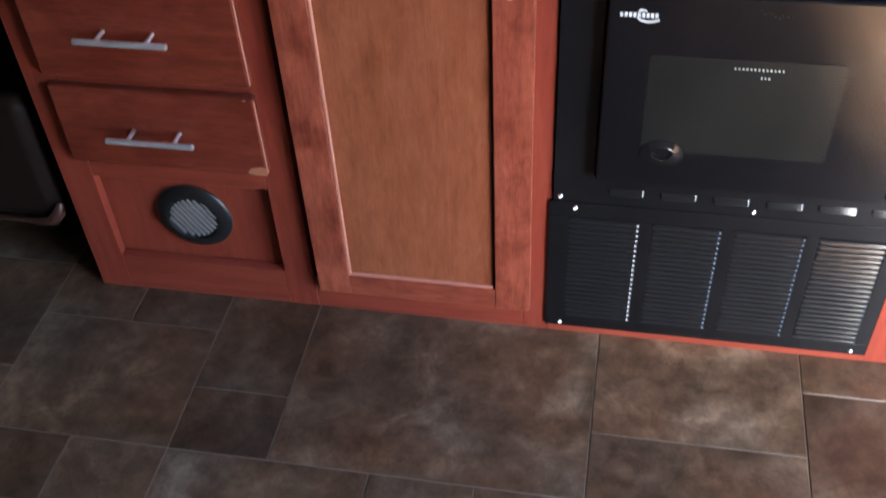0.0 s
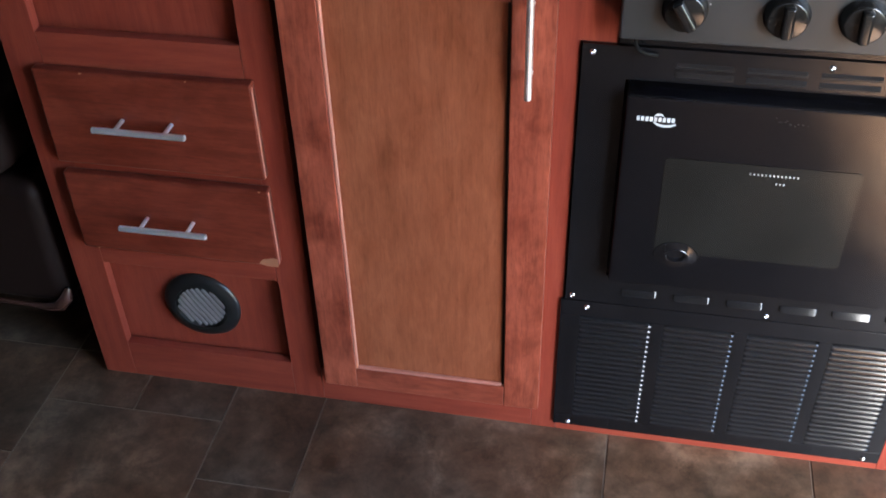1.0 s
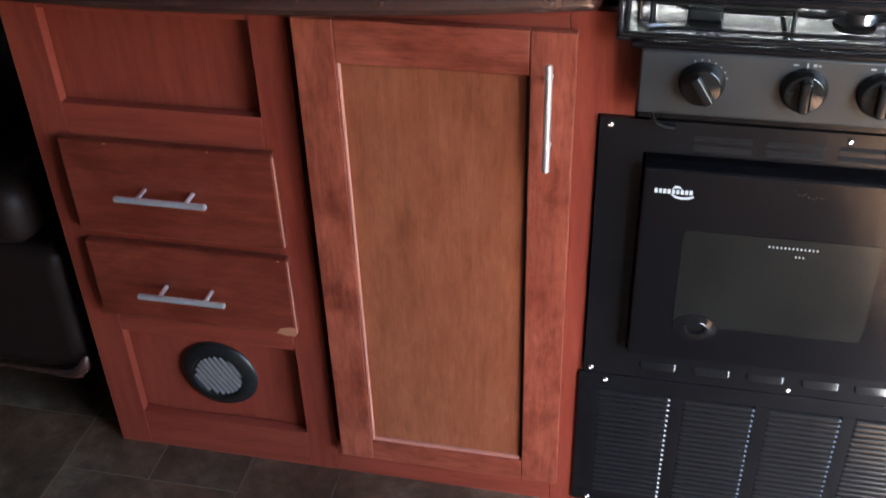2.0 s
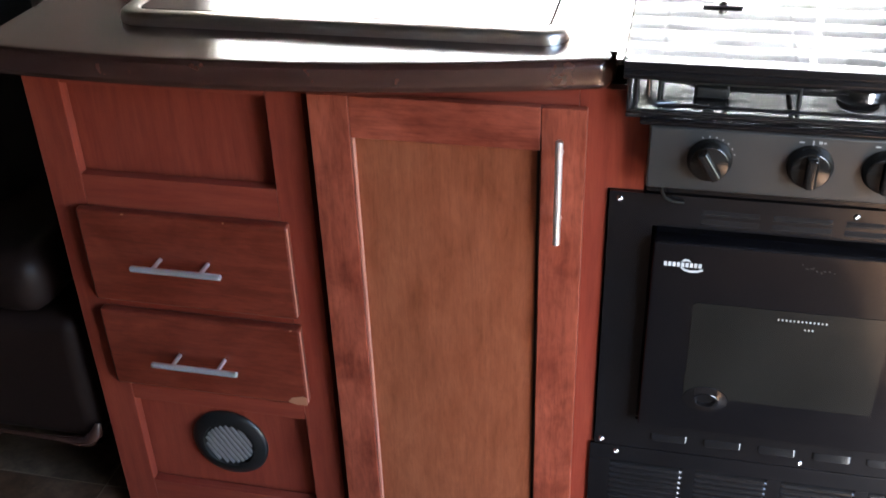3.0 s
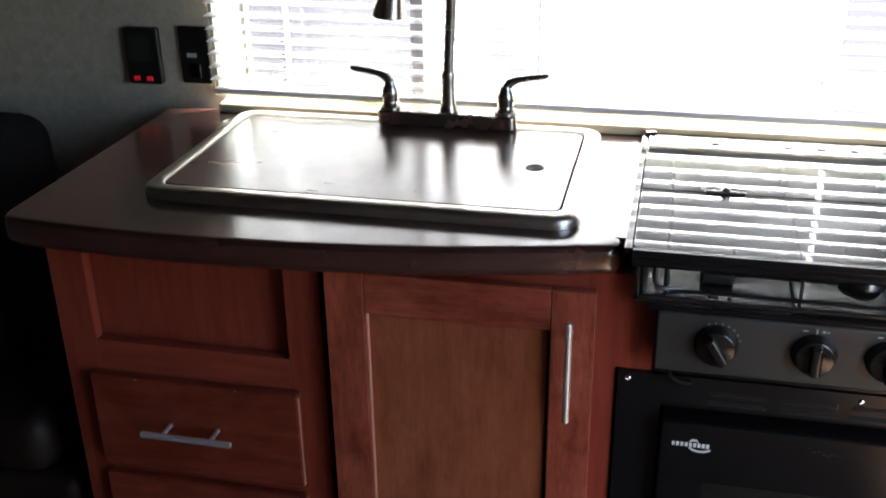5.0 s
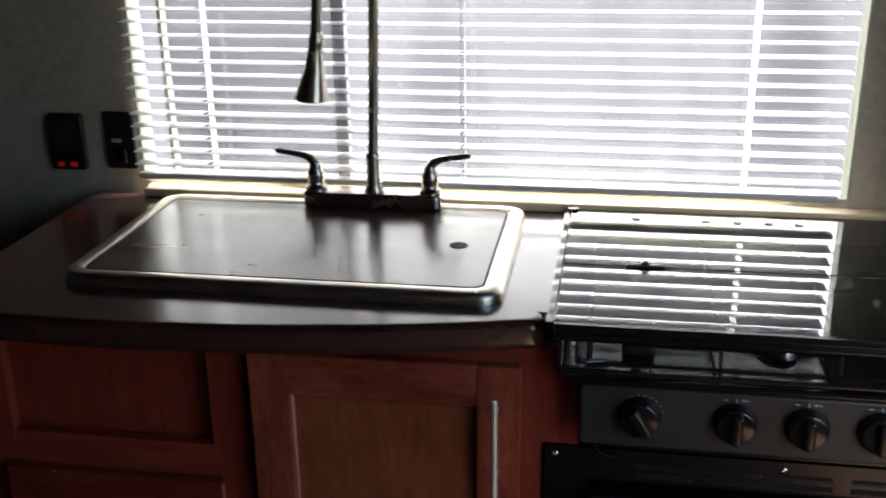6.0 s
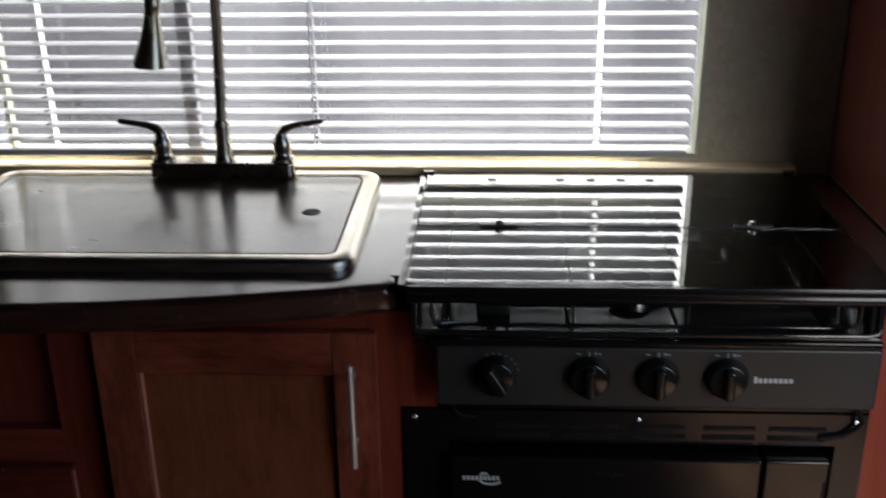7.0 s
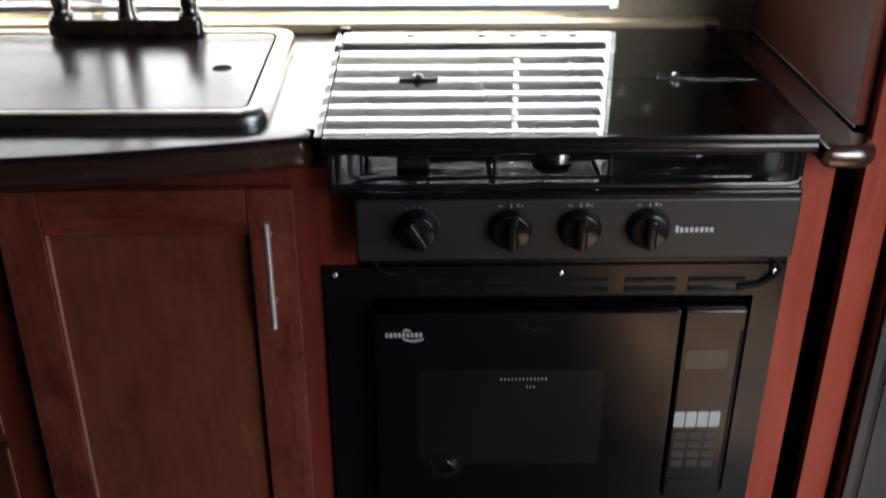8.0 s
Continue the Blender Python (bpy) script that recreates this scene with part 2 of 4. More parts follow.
def clear_glass(name, tint, rough):
    m, n, l, b = material(name, rough)
    b.inputs["Base Color"].default_value = (*tint, 1)
    b.inputs["Transmission Weight"].default_value = 1.0
    b.inputs["IOR"].default_value = 1.5
    return m


PANE = clear_glass("window_glass", (0.98, 0.99, 0.99), 0.0)
LID_GLASS = clear_glass("smoked_glass", (0.3, 0.31, 0.31), 0.012)


def screen_cloth():
    """Fine woven mesh that dims the view a little."""
    m, n, l, b = material("insect_screen", 0.7)
    b.inputs["Base Color"].default_value = (0.05, 0.05, 0.06, 1)
    t, k = n.new("ShaderNodeBsdfTransparent"), n.new("ShaderNodeMixShader")
    k.inputs["Fac"].default_value = 0.72
    l.new(b.outputs["BSDF"], k.inputs[1])
    l.new(t.outputs["BSDF"], k.inputs[2])
    l.new(k.outputs["Shader"], n["Material Output"].inputs["Surface"])
    return m


SCREEN_CLOTH = screen_cloth()


def glow(name, colour, strength):
    m, n, l, b = material(name, 0.5)
    b.inputs["Base Color"].default_value = (*colour, 1)
    b.inputs["Emission Color"].default_value = (*colour, 1)
    b.inputs["Emission Strength"].default_value = strength
    return m


LED_RED = glow("led_red", (0.8, 0.02, 0.03), 0.008)


def outdoors():
    """The distance outside: a bright white sky down to the skyline, dull mauve ground and shapes below it."""
    m, n, l, b = material("bright_distance", 1.0)
    b.inputs["Base Color"].default_value = (0, 0, 0, 1)
    vec = coords(n, l, (1, 1, 1))
    split = n.new("ShaderNodeSeparateXYZ")
    l.new(vec, split.inputs["Vector"])
    height = n.new("ShaderNodeMapRange")
    height.inputs["From Min"].default_value, height.inputs["From Max"].default_value = 1.3, 2.0
    l.new(split.outputs["Z"], height.inputs["Value"])
    ground = ramp(n, l, noise_of(n, l, coords(n, l, (1.0, 1, 0.35)), 1.1, 3), [(0.36, (0.040, 0.0395, 0.044)), (0.56, (0.068, 0.067, 0.072))])
    col = mixed(n, l, ground, (1.0, 1.0, 1.0), height.outputs["Result"])
    l.new(col, b.inputs["Emission Color"])
    b.inputs["Emission Strength"].default_value = 1.0
    return m


OUTDOORS = outdoors()

# ---- builders ----


def bm_box(bm, x0, x1, y0, y1, z0, z1, bevel=0.0, seg=2):
    r = bmesh.ops.create_cube(bm, size=1.0)
    vs = r["verts"]
    for v in vs:
        v.co = Vector((x0 + (v.co.x + 0.5) * (x1 - x0), y0 + (v.co.y + 0.5) * (y1 - y0), z0 + (v.co.z + 0.5) * (z1 - z0)))
    if bevel:
        es = list({e for v in vs for e in v.link_edges})
        bmesh.ops.bevel(bm, geom=es, offset=bevel, segments=seg, affect="EDGES", profile=0.5)
    return bm


def box(*a, **k):
    return bm_box(bmesh.new(), *a, **k)


def bm_rod(bm, a, b, r0, r1=None, n=20, bevel=0.0):
    a, b = Vector(a), Vector(b)
    r1 = r0 if r1 is None else r1
    m = Matrix.Translation((a + b) / 2) @ (b - a).to_track_quat("Z", "Y").to_matrix().to_4x4()
    r = bmesh.ops.create_cone(bm, cap_ends=True, segments=n, radius1=r0, radius2=r1, depth=(b - a).length, matrix=m)
    if bevel:
        es = [e for e in {e for v in r["verts"] for e in v.link_edges} if any(len(f.verts) > 4 for f in e.link_faces)]
        bmesh.ops.bevel(bm, geom=es, offset=bevel, segments=2, affect="EDGES")
    return bm


def rod(*a, **k):
    return bm_rod(bmesh.new(), *a, **k)


def bm_lathe(bm, profile, base, axis, n=28):
    """Turns (radius, height) pairs round an axis that starts at base."""
    q = Vector(axis).to_track_quat("Z", "Y").to_matrix()
    rings = []
    for r, h in profile:
        rings.append([bm.verts.new(Vector(base) + q @ Vector((max(r, 1e-5) * math.cos(2 * math.pi * i / n), max(r, 1e-5) * math.sin(2 * math.pi * i / n), h))) for i in range(n)])
    for p, s in zip(rings, rings[1:]):
        for i in range(n):
            bm.faces.new((p[i], p[(i + 1) % n], s[(i + 1) % n], s[i]))
    bm.faces.new(rings[0][::-1])
    bm.faces.new(rings[-1])
    return bm


def lathe(*a, **k):
    return bm_lathe(bmesh.new(), *a, **k)


def bm_tube(bm, pts, radii, n=14):
    """A round tube through the points, with a radius at each."""
    pts = [Vector(p) for p in pts]
    rings, up = [], None
    for i, p in enumerate(pts):
        d = (pts[min(i + 1, len(pts) - 1)] - pts[max(i - 1, 0)]).normalized()
        if up is None:
            up = d.orthogonal().normalized()
        up = (up - d * up.dot(d)).normalized()
        side = d.cross(up)
        r = radii[i] if isinstance(radii, (list, tuple)) else radii
        rings.append([bm.verts.new(p + r * (math.cos(2 * math.pi * k / n) * up + math.sin(2 * math.pi * k / n) * side)) for k in range(n)])
    for a, b in zip(rings, rings[1:]):
        for k in range(n):
            bm.faces.new((a[k], a[(k + 1) % n], b[(k + 1) % n], b[k]))
    bm.faces.new(rings[0][::-1])
    bm.faces.new(rings[-1])
    return bm


def tube(*a, **k):
    return bm_tube(bmesh.new(), *a, **k)


def rounded(x0, x1, y0, y1, r, n=6):
    """Outline of a rectangle with round corners, anticlockwise."""
    out = []
    for cx, cy, a in ((x1 - r, y0 + r, -90), (x1 - r, y1 - r, 0), (x0 + r, y1 - r, 90), (x0 + r, y0 + r, 180)):
        out += [(cx + r * math.cos(radians(a + 90 * k / n)), cy + r * math.sin(radians(a + 90 * k / n))) for k in range(n + 1)]
    return out


def slab(outline, z0, z1, bevel=0.0, seg=3):
    """A plate of that outline in plan, with its upper and lower edges rounded."""
    bm = bmesh.new()
    f = bm.faces.new([bm.verts.new((x, y, z0)) for x, y in outline])
    r = bmesh.ops.extrude_face_region(bm, geom=[f])
    bmesh.ops.translate(bm, verts=[v for v in r["geom"] if isinstance(v, bmesh.types.BMVert)], vec=(0, 0, z1 - z0))
    if bevel:
        es = [e for e in bm.edges if abs(e.verts[0].co.z - e.verts[1].co.z) < 1e-6]
        bmesh.ops.bevel(bm, geom=es, offset=bevel, segments=seg, affect="EDGES", profile=0.5)
    bmesh.ops.recalc_face_normals(bm, faces=bm.faces)
    return bm


def upright(bm, y):
    """Turns a slab that lies in plan up to face the room: plan y becomes height, thickness points at the room."""
    for v in bm.verts:
        v.co = Vector((v.co.x, y - v.co.z, v.co.y))
    bmesh.ops.recalc_face_normals(bm, faces=bm.faces)
    return bm


def place_of(ob):
    return ob.location + (place_of(ob.parent) if ob.parent else Vector())


def mesh_object(name, bm, mat, base=(0, 0, 0), smooth=True):
    bmesh.ops.translate(bm, verts=bm.verts, vec=-Vector(base))
    me = bpy.data.meshes.new(name)
    bm.to_mesh(me)
    bm.free()
    me.materials.append(mat)
    ob = new(name, me)
    if smooth:
        me.shade_smooth()
        me.set_sharp_from_angle(angle=radians(50))
        w = ob.modifiers.new("flat_faces", "WEIGHTED_NORMAL")
        w.keep_sharp, w.weight = True, 100
    return ob


def part(name, bm, mat, parent, label=""):
    ob = mesh_object(name, bm, mat, place_of(parent))
    ob.parent = parent
    return tagged(ob, label)


def thing(name, base, label, category, group="", kind=""):
    ob = new(name)
    ob.location = base
    ob.empty_display_size = 0.05
    return tagged(ob, label, category, group, kind)


def solo(name, bm, mat, label, category, kind=""):
    return tagged(mesh_object(name, bm, mat), label, category, "", kind)

# ---- the room ----
X0, X1, Y0, Y1, ZC = -1.8, 1.06, -1.9, 0.46, 2.0
COUNTER = 0.915


def boxes(*rows, bevel=0.0):
    bm = bmesh.new()
    for r in rows:
        bm_box(bm, *r, bevel=bevel)
    return bm


WX0, WX1, WZ0, WZ1 = -0.753, 0.452, 0.936, 1.62
solo("wall_north", boxes((X0, WX0, Y1, Y1 + 0.05, 0, ZC), (WX1, X1, Y1, Y1 + 0.05, 0, ZC), (WX0, WX1, Y1, Y1 + 0.05, 0, WZ0), (WX0, WX1, Y1, Y1 + 0.05, WZ1, ZC)), WALL, "beige textured vinyl wall round the kitchen window", "wall", "structure")
# west, east and south walls are out of view; the doorway is added
solo("wall_west", box(X0 - 0.05, X0, Y0 - 0.05, Y1 + 0.05, 0, ZC), DARK_WALL, "unseen end wall, kept dark to cut bounced light", "wall", "structure")
solo("wall_east", boxes((X1, X1 + 0.05, Y0 - 0.05, -1.45, 0, ZC), (X1, X1 + 0.05, -0.42, Y1 + 0.05, 0, ZC), (X1, X1 + 0.05, -1.45, -0.42, 1.92, ZC)), DARK_WALL, "unseen dark side wall with an added doorway opening", "wall", "structure")
solo("wall_south", box(X0, X1, Y0 - 0.05, Y0, 0, ZC), DARK_WALL, "unseen wall across from the kitchen, kept dark to cut bounced light", "wall", "structure")
solo("ceiling", box(X0 - 0.05, X1 + 0.05, Y0 - 0.05, Y1 + 0.05, ZC, ZC + 0.04), CEILING_MAT, "unseen plain ceiling, darkened to hold back bounced light", "ceiling", "structure")
solo("backdrop", box(-14, 14, 6.0, 6.02, -5.0, 12.0), OUTDOORS, "bright hazy daylight outside the window", "backdrop", "structure")
solo("trim", box(-0.735, 0.602, Y1 - 0.036, Y1 - 0.0003, COUNTER + 0.0005, 0.931, bevel=0.003), TRIM_WOOD, "pale tan wooden ledge under the window", "trim", "structure")

window = thing("window_1", (0, Y1 + 0.025, WZ0), "sliding trailer window in a cream frame", "window", kind="structure")
part("window_frame", boxes((WX0 + 0.0003, WX0 + 0.007, Y1 + 0.001, Y1 + 0.049, WZ0 + 0.0003, WZ1), (WX1 - 0.007, WX1 - 0.0003, Y1 + 0.001, Y1 + 0.049, WZ0 + 0.0003, WZ1),
                           (WX0 + 0.007, WX1 - 0.007, Y1 + 0.001, Y1 + 0.049, WZ0 + 0.0003, WZ0 + 0.008), (WX0 + 0.007, WX1 - 0.007, Y1 + 0.001, Y1 + 0.049, WZ1 - 0.009, WZ1)), WINDOW_FRAME, window, "cream window liner")
part("mullion", box(-0.702, -0.694, Y1 + 0.020, Y1 + 0.040, WZ0 + 0.008, WZ1 - 0.009), WINDOW_FRAME, window)
part("mullion", box(-0.397, -0.375, Y1 + 0.022, Y1 + 0.040, WZ0 + 0.008, WZ1 - 0.009), SASH_DARK, window, "dark meeting stile of the sliding sash")
screen = part("insect_screen", box(-0.6935, -0.3975, Y1 + 0.036, Y1 + 0.0365, WZ0 + 0.0085, WZ1 - 0.0095), SCREEN_CLOTH, window, "fine dark insect screen behind the sliding sash")
screen.visible_shadow = False
for a, b in ((WX0 + 0.007, -0.702), (-0.694, -0.397), (-0.375, WX1 - 0.007)):
    pane = part("pane", box(a, b, Y1 + 0.028, Y1 + 0.032, WZ0 + 0.008, WZ1 - 0.009), PANE, window)
    pane.visible_shadow = False

# ---- mini blind ----
BX0, BX1, BY, BZ0, PITCH, TILT = -0.737, 0.424, 0.428, 0.948, 0.0218, -0.7
blind = thing("window_blind", (0, BY, BZ0), "white aluminium mini blind with open slats", "blind")


def slat_mesh():
    bm = bmesh.new()
    holes = (-0.606, -0.168, 0.283)
    cuts = sorted([BX0, BX1] + [h + s * 0.0045 for h in holes for s in (-1, 1)])
    prof = [(-0.0205, -0.0008), (-0.0105, 0.0003), (0, 0.0007), (0.0105, 0.0003), (0.0205, -0.0008)]
    for layer in (0.0, -0.0004):
        rows = [[bm.verts.new((x, y, z + layer)) for y, z in prof] for x in cuts]
        for i in range(len(cuts) - 1):
            for j in range(4):
                if i % 2 == 1 and j in (1, 2):
                    continue
                q = (rows[i][j], rows[i + 1][j], rows[i + 1][j + 1], rows[i][j + 1])
                bm.faces.new(q if layer == 0 else q[::-1])
    me = bpy.data.meshes.new("slat")
    bm.to_mesh(me)
    bm.free()
    me.materials.append(SLAT)
    return me


slat_data = slat_mesh()
rng = random.Random(4)
for k in range(1, 32):
    s = new("slat", slat_data)
    s.parent = blind
    s.matrix_basis = pose(0, 0, 0.010 + k * PITCH, TILT + rng.uniform(-1.2, 1.2), rng.uniform(-0.06, 0.06), 0)
part("bottom_rail", box(BX0, BX1, BY - 0.011, BY + 0.011, BZ0 + 0.003, BZ0 + 0.013, bevel=0.003), SLAT, blind)
part("headrail", box(BX0, BX1, BY - 0.016, BY + 0.016, BZ0 + 0.69, BZ0 + 0.72, bevel=0.002), SLAT, blind)
for x in (-0.606, 0.283):
    y = BY + 0.0222
    part("ladder_tape", box(x - 0.0038, x + 0.0038, y - 0.0003, y + 0.0003, BZ0 + 0.013, BZ0 + 0.69), TAPE, blind)
for dy in (-0.0216, 0.0216):
    part("ladder_cord", rod((-0.168, BY + dy, BZ0 + 0.013), (-0.168, BY + dy, BZ0 + 0.69), 0.0009, n=6), CORD, blind)

# ---- kitchen base cabinet ----
cab = thing("kitchen_cabinet", (-0.4, 0.2, 0), "cherry-stained base cabinet with drawers, door and floor vent", "cabinet")
FT = 0.018
members = [
    ("stile", -0.826, -0.768, 0.0, 0.872), ("stile", -0.463, -0.410, 0.0, 0.872),
    ("rail", -0.768, -0.463, 0.834, 0.872), ("rail", -0.768, -0.463, 0.633, 0.691), ("rail", -0.768, -0.463, 0.453, 0.487),
    ("rail", -0.768, -0.463, 0.267, 0.322), ("rail", -0.768, -0.463, 0.0, 0.080),
    ("rail", -0.410, -0.042, 0.840, 0.872), ("rail", -0.410, -0.042, 0.0, 0.076),
    ("rail", 0.0, 0.523, 0.0, 0.019), ("stile", 0.523, 0.601, 0.0, 0.3025), ("stile", 0.601, 0.642, 0.0, 0.8855),
]
for kind, a, b, c, d in members:
    part("face_" + kind, box(a + 0.0002, b - 0.0002, 0, FT, c, d, bevel=0.0012), CHERRY if kind == "stile" else CHERRY_X, cab)
part("face_stile", upright(slab([(-0.0418, 0.0), (-0.0007, 0.0), (-0.0007, 0.7350), (0.0460, 0.7350), (0.0460, 0.8435), (0.0152, 0.8435), (0.0152, 0.872), (-0.0418, 0.872)], -FT, 0.0, bevel=0.001, seg=2), 0.0), CHERRY, cab)
# carcass boards, their colour darkened so the gaps show as shade
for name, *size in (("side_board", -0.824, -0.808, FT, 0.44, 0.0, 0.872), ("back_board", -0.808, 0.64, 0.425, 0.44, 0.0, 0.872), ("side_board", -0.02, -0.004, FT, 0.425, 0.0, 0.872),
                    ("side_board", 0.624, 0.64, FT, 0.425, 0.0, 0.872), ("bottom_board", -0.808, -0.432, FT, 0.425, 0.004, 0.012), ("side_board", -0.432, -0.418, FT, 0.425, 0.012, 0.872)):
    part(name, box(*size), CABINET_SHADE, cab, "carcass board, coloured dark for the unlit inside")
part("false_front", box(-0.778, -0.452, 0.021, 0.028, 0.682, 0.845), CHERRY, cab, "recessed plain cherry panel")
vent_panel = part("vent_panel", box(-0.778, -0.452, 0.021, 0.028, 0.072, 0.278), CHERRY, cab, "recessed cherry panel with a floor vent")


def bar_pull(parent, centre, half, post, upright_bar):
    """A round steel bar on two posts."""
    d = Vector((0, 0, 1)) if upright_bar else Vector((1, 0, 0))
    c = Vector(centre)
    bm = rod(c - d * half, c + d * half, 0.0048, n=18, bevel=0.0012)
    for s in (-1, 1):
        p = c + d * (s * post)
        bm_rod(bm, p + Vector((0, 0.004, 0)), (p.x, -0.0185, p.z), 0.0033, n=12)
    return part("bar_handle", bm, HANDLE_STEEL, parent, "brushed steel bar handle")


def drawer_front(z0, z1, hz):
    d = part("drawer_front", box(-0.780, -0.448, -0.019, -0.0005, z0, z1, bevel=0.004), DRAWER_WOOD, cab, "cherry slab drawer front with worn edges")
    # pale strip: wear plus the light on the end that faces right
    part("edge_band", box(-0.4483, -0.4469, -0.0172, -0.0140, z0 + 0.004, z1 - 0.004, bevel=0.0004), WORN_LIT_EDGE, d, "worn end edge with its lit side painted pale")
    bar_pull(d, (-0.6165, -0.050, hz), 0.0715, 0.038, False)
    return d


upper = drawer_front(0.480, 0.641, 0.5655)
low = drawer_front(0.314, 0.4605, 0.3865)
part("worn_chip", upright(slab([(-0.480, 0.318), (-0.466, 0.3145), (-0.4485, 0.3145), (-0.4482, 0.330), (-0.455, 0.332), (-0.474, 0.327)], 0, 0.0008), -0.0188), BARE_WOOD, low, "bare wood where the stain has chipped")

for x, z, w, owner in ((-0.706, 0.6395, 0.007, upper), (-0.545, 0.6398, 0.003, upper), (-0.464, 0.4590, 0.006, low), (-0.755, 0.3160, 0.004, low)):
    part("worn_nick", upright(slab([(x, z - 0.0012), (x + w * 0.6, z - 0.0016), (x + w, z + 0.0002), (x + w * 0.4, z + 0.0010)], 0, 0.0006), -0.0189), BARE_WOOD, owner, "small pale nick in the edge")

# the floor register in the low panel
vent_c = Vector((-0.614, 0.0, 0.178))
ring = part("round_vent", lathe([(0.044, 0.0), (0.067, 0.0), (0.068, 0.004), (0.064, 0.009), (0.052, 0.013), (0.046, 0.012), (0.043, 0.004)], (vent_c.x, 0.0205, vent_c.z), (0, -1, 0), 40), BLACK_PLASTIC, vent_panel, "round black plastic air register")
for k in range(-4, 5):
    off = k * 0.0094
    h = math.sqrt(max(0.043 ** 2 - off ** 2, 1e-6)) * 0.93
    if h < 0.012:
        continue
    bm = box(off - 0.0019, off + 0.0019, 0.0, 0.004, -h, h)
    bmesh.ops.transform(bm, matrix=Matrix.Translation((vent_c.x, 0.0095, vent_c.z)) @ Matrix.Rotation(radians(-32), 4, "Y"), verts=bm.verts)
    part("vent_slat", bm, VENT_SLAT, ring)
part("register_back", lathe([(0.0, 0), (0.0435, 0), (0.0435, 0.002), (0, 0.002)], (vent_c.x, 0.0202, vent_c.z), (0, -1, 0), 32), RUBBER_AND_SHADE, ring)

# the door
DX0, DX1, DZ0, DZ1 = -0.396, -0.030, 0.061, 0.850
PX0, PX1, PZ0, PZ1 = -0.340, -0.0875, 0.1045, 0.790
door = part("cabinet_door", box(DX0 + 0.004, DX1 - 0.004, -0.006, -0.001, DZ0 + 0.004, DZ1 - 0.004), DOOR_WOOD, cab, "cherry frame door with a maple veneer panel")
for a, b in ((DX0, PX0), (PX1, DX1)):
    part("stile", box(a, b, -0.020, -0.0062, DZ0, DZ1, bevel=0.002), DOOR_WOOD, door)
for a, b in ((DZ0, PZ0), (PZ1, DZ1)):
    part("rail", box(PX0 + 0.0002, PX1 - 0.0002, -0.0198, -0.0062, a, b, bevel=0.0016), DOOR_WOOD_X, door)
part("panel", box(PX0 + 0.001, PX1 - 0.001, -0.0105, -0.0064, PZ0 + 0.001, PZ1 - 0.001), PANEL_WOOD, door, "flat maple veneer door panel")
# two pale strips paint the highlight on the frame's inner left and lower edges
part("bead", box(PX0 + 0.0004, PX0 + 0.0042, -0.0185, -0.0107, PZ0 + 0.0002, PZ1 - 0.0002, bevel=0.0014), WORN_LIT_EDGE, door, "thin strip with the lit inner edge painted pale")
part("bead", box(PX0 + 0.0044, PX1 - 0.0044, -0.0180, -0.0107, PZ0 + 0.0002, PZ0 + 0.0036, bevel=0.0014), WORN_LIT_EDGE, door, "thin strip with the lit inner edge painted pale")
# painted shadow of the groove along the panel's right edge
part("bead", box(PX1 - 0.0048, PX1 - 0.0012, -0.0118, -0.0107, PZ0 + 0.0002, PZ1 - 0.0002), CABINET_SHADE, door, "thin strip with the groove's shadow painted dark")
bar_pull(door, (-0.0605, -0.047, 0.7445), 0.0745, 0.048, True)

# ---- countertop ----


def bow(x):
    return -0.092 + 0.235 * (x + 0.58) ** 2


outline = [(-0.842, 0.455), (-0.842, -0.045)]
outline += [(-0.842 + 0.03 * (1 - math.cos(radians(a))), -0.045 - 0.033 * math.sin(radians(a))) for a in (25, 50, 75)]
outline += [(x, bow(x)) for x in np.linspace(-0.806, -0.026, 34)]
outline += [(-0.026 + 0.026 * math.sin(radians(a)), bow(-0.026) + 0.026 * (1 - math.cos(radians(a)))) for a in (20, 40, 60, 80)]
outline += [(0.0005, 0.04), (0.0005, 0.455)]
strip = [(0.0060, 0.4235), (0.600, 0.4235), (0.600, -0.052), (0.610, -0.058), (0.642, -0.058)]
strip += [(0.642 + 0.029 * math.sin(radians(a)), -0.029 - 0.029 * math.cos(radians(a))) for a in (20, 40, 60, 80)]
strip += [(0.6715, -0.004), (0.6595, 0.0), (0.6595, 0.455), (0.0060, 0.455)]
top = thing("countertop", (-0.3, 0.2, COUNTER - 0.041), "dark brown stone-look laminate countertop with bowed front", "countertop")
part("main_top", slab([(float(x), float(y)) for x, y in outline], COUNTER - 0.041, COUNTER, bevel=0.0125, seg=5), LAMINATE, top, "wide worktop with a bowed rolled edge")
part("square_edge", box(-0.0130, 0.0010, 0.015, 0.4180, COUNTER - 0.010, COUNTER + 0.0004), LAMINATE, top, "square inner edge beside the cooktop")
part("end_strip", slab(strip, COUNTER - 0.029, COUNTER, bevel=0.0125, seg=5), LAMINATE, top, "narrow strip round the cooktop")
solo("caulk_joint", tube([(0.6596, 0.012, COUNTER + 0.0004), (0.6596, 0.2, COUNTER + 0.0006), (0.6596, 0.445, COUNTER + 0.0004)], 0.0011, 8), CAULK, "thin pale caulk joint along the fridge cabinet", "trim", "structure")

# ---- sink rim and cover ----
sink = thing("kitchen_sink", (-0.36, 0.19, COUNTER), "drop-in steel sink closed with a laminate cover board", "sink")


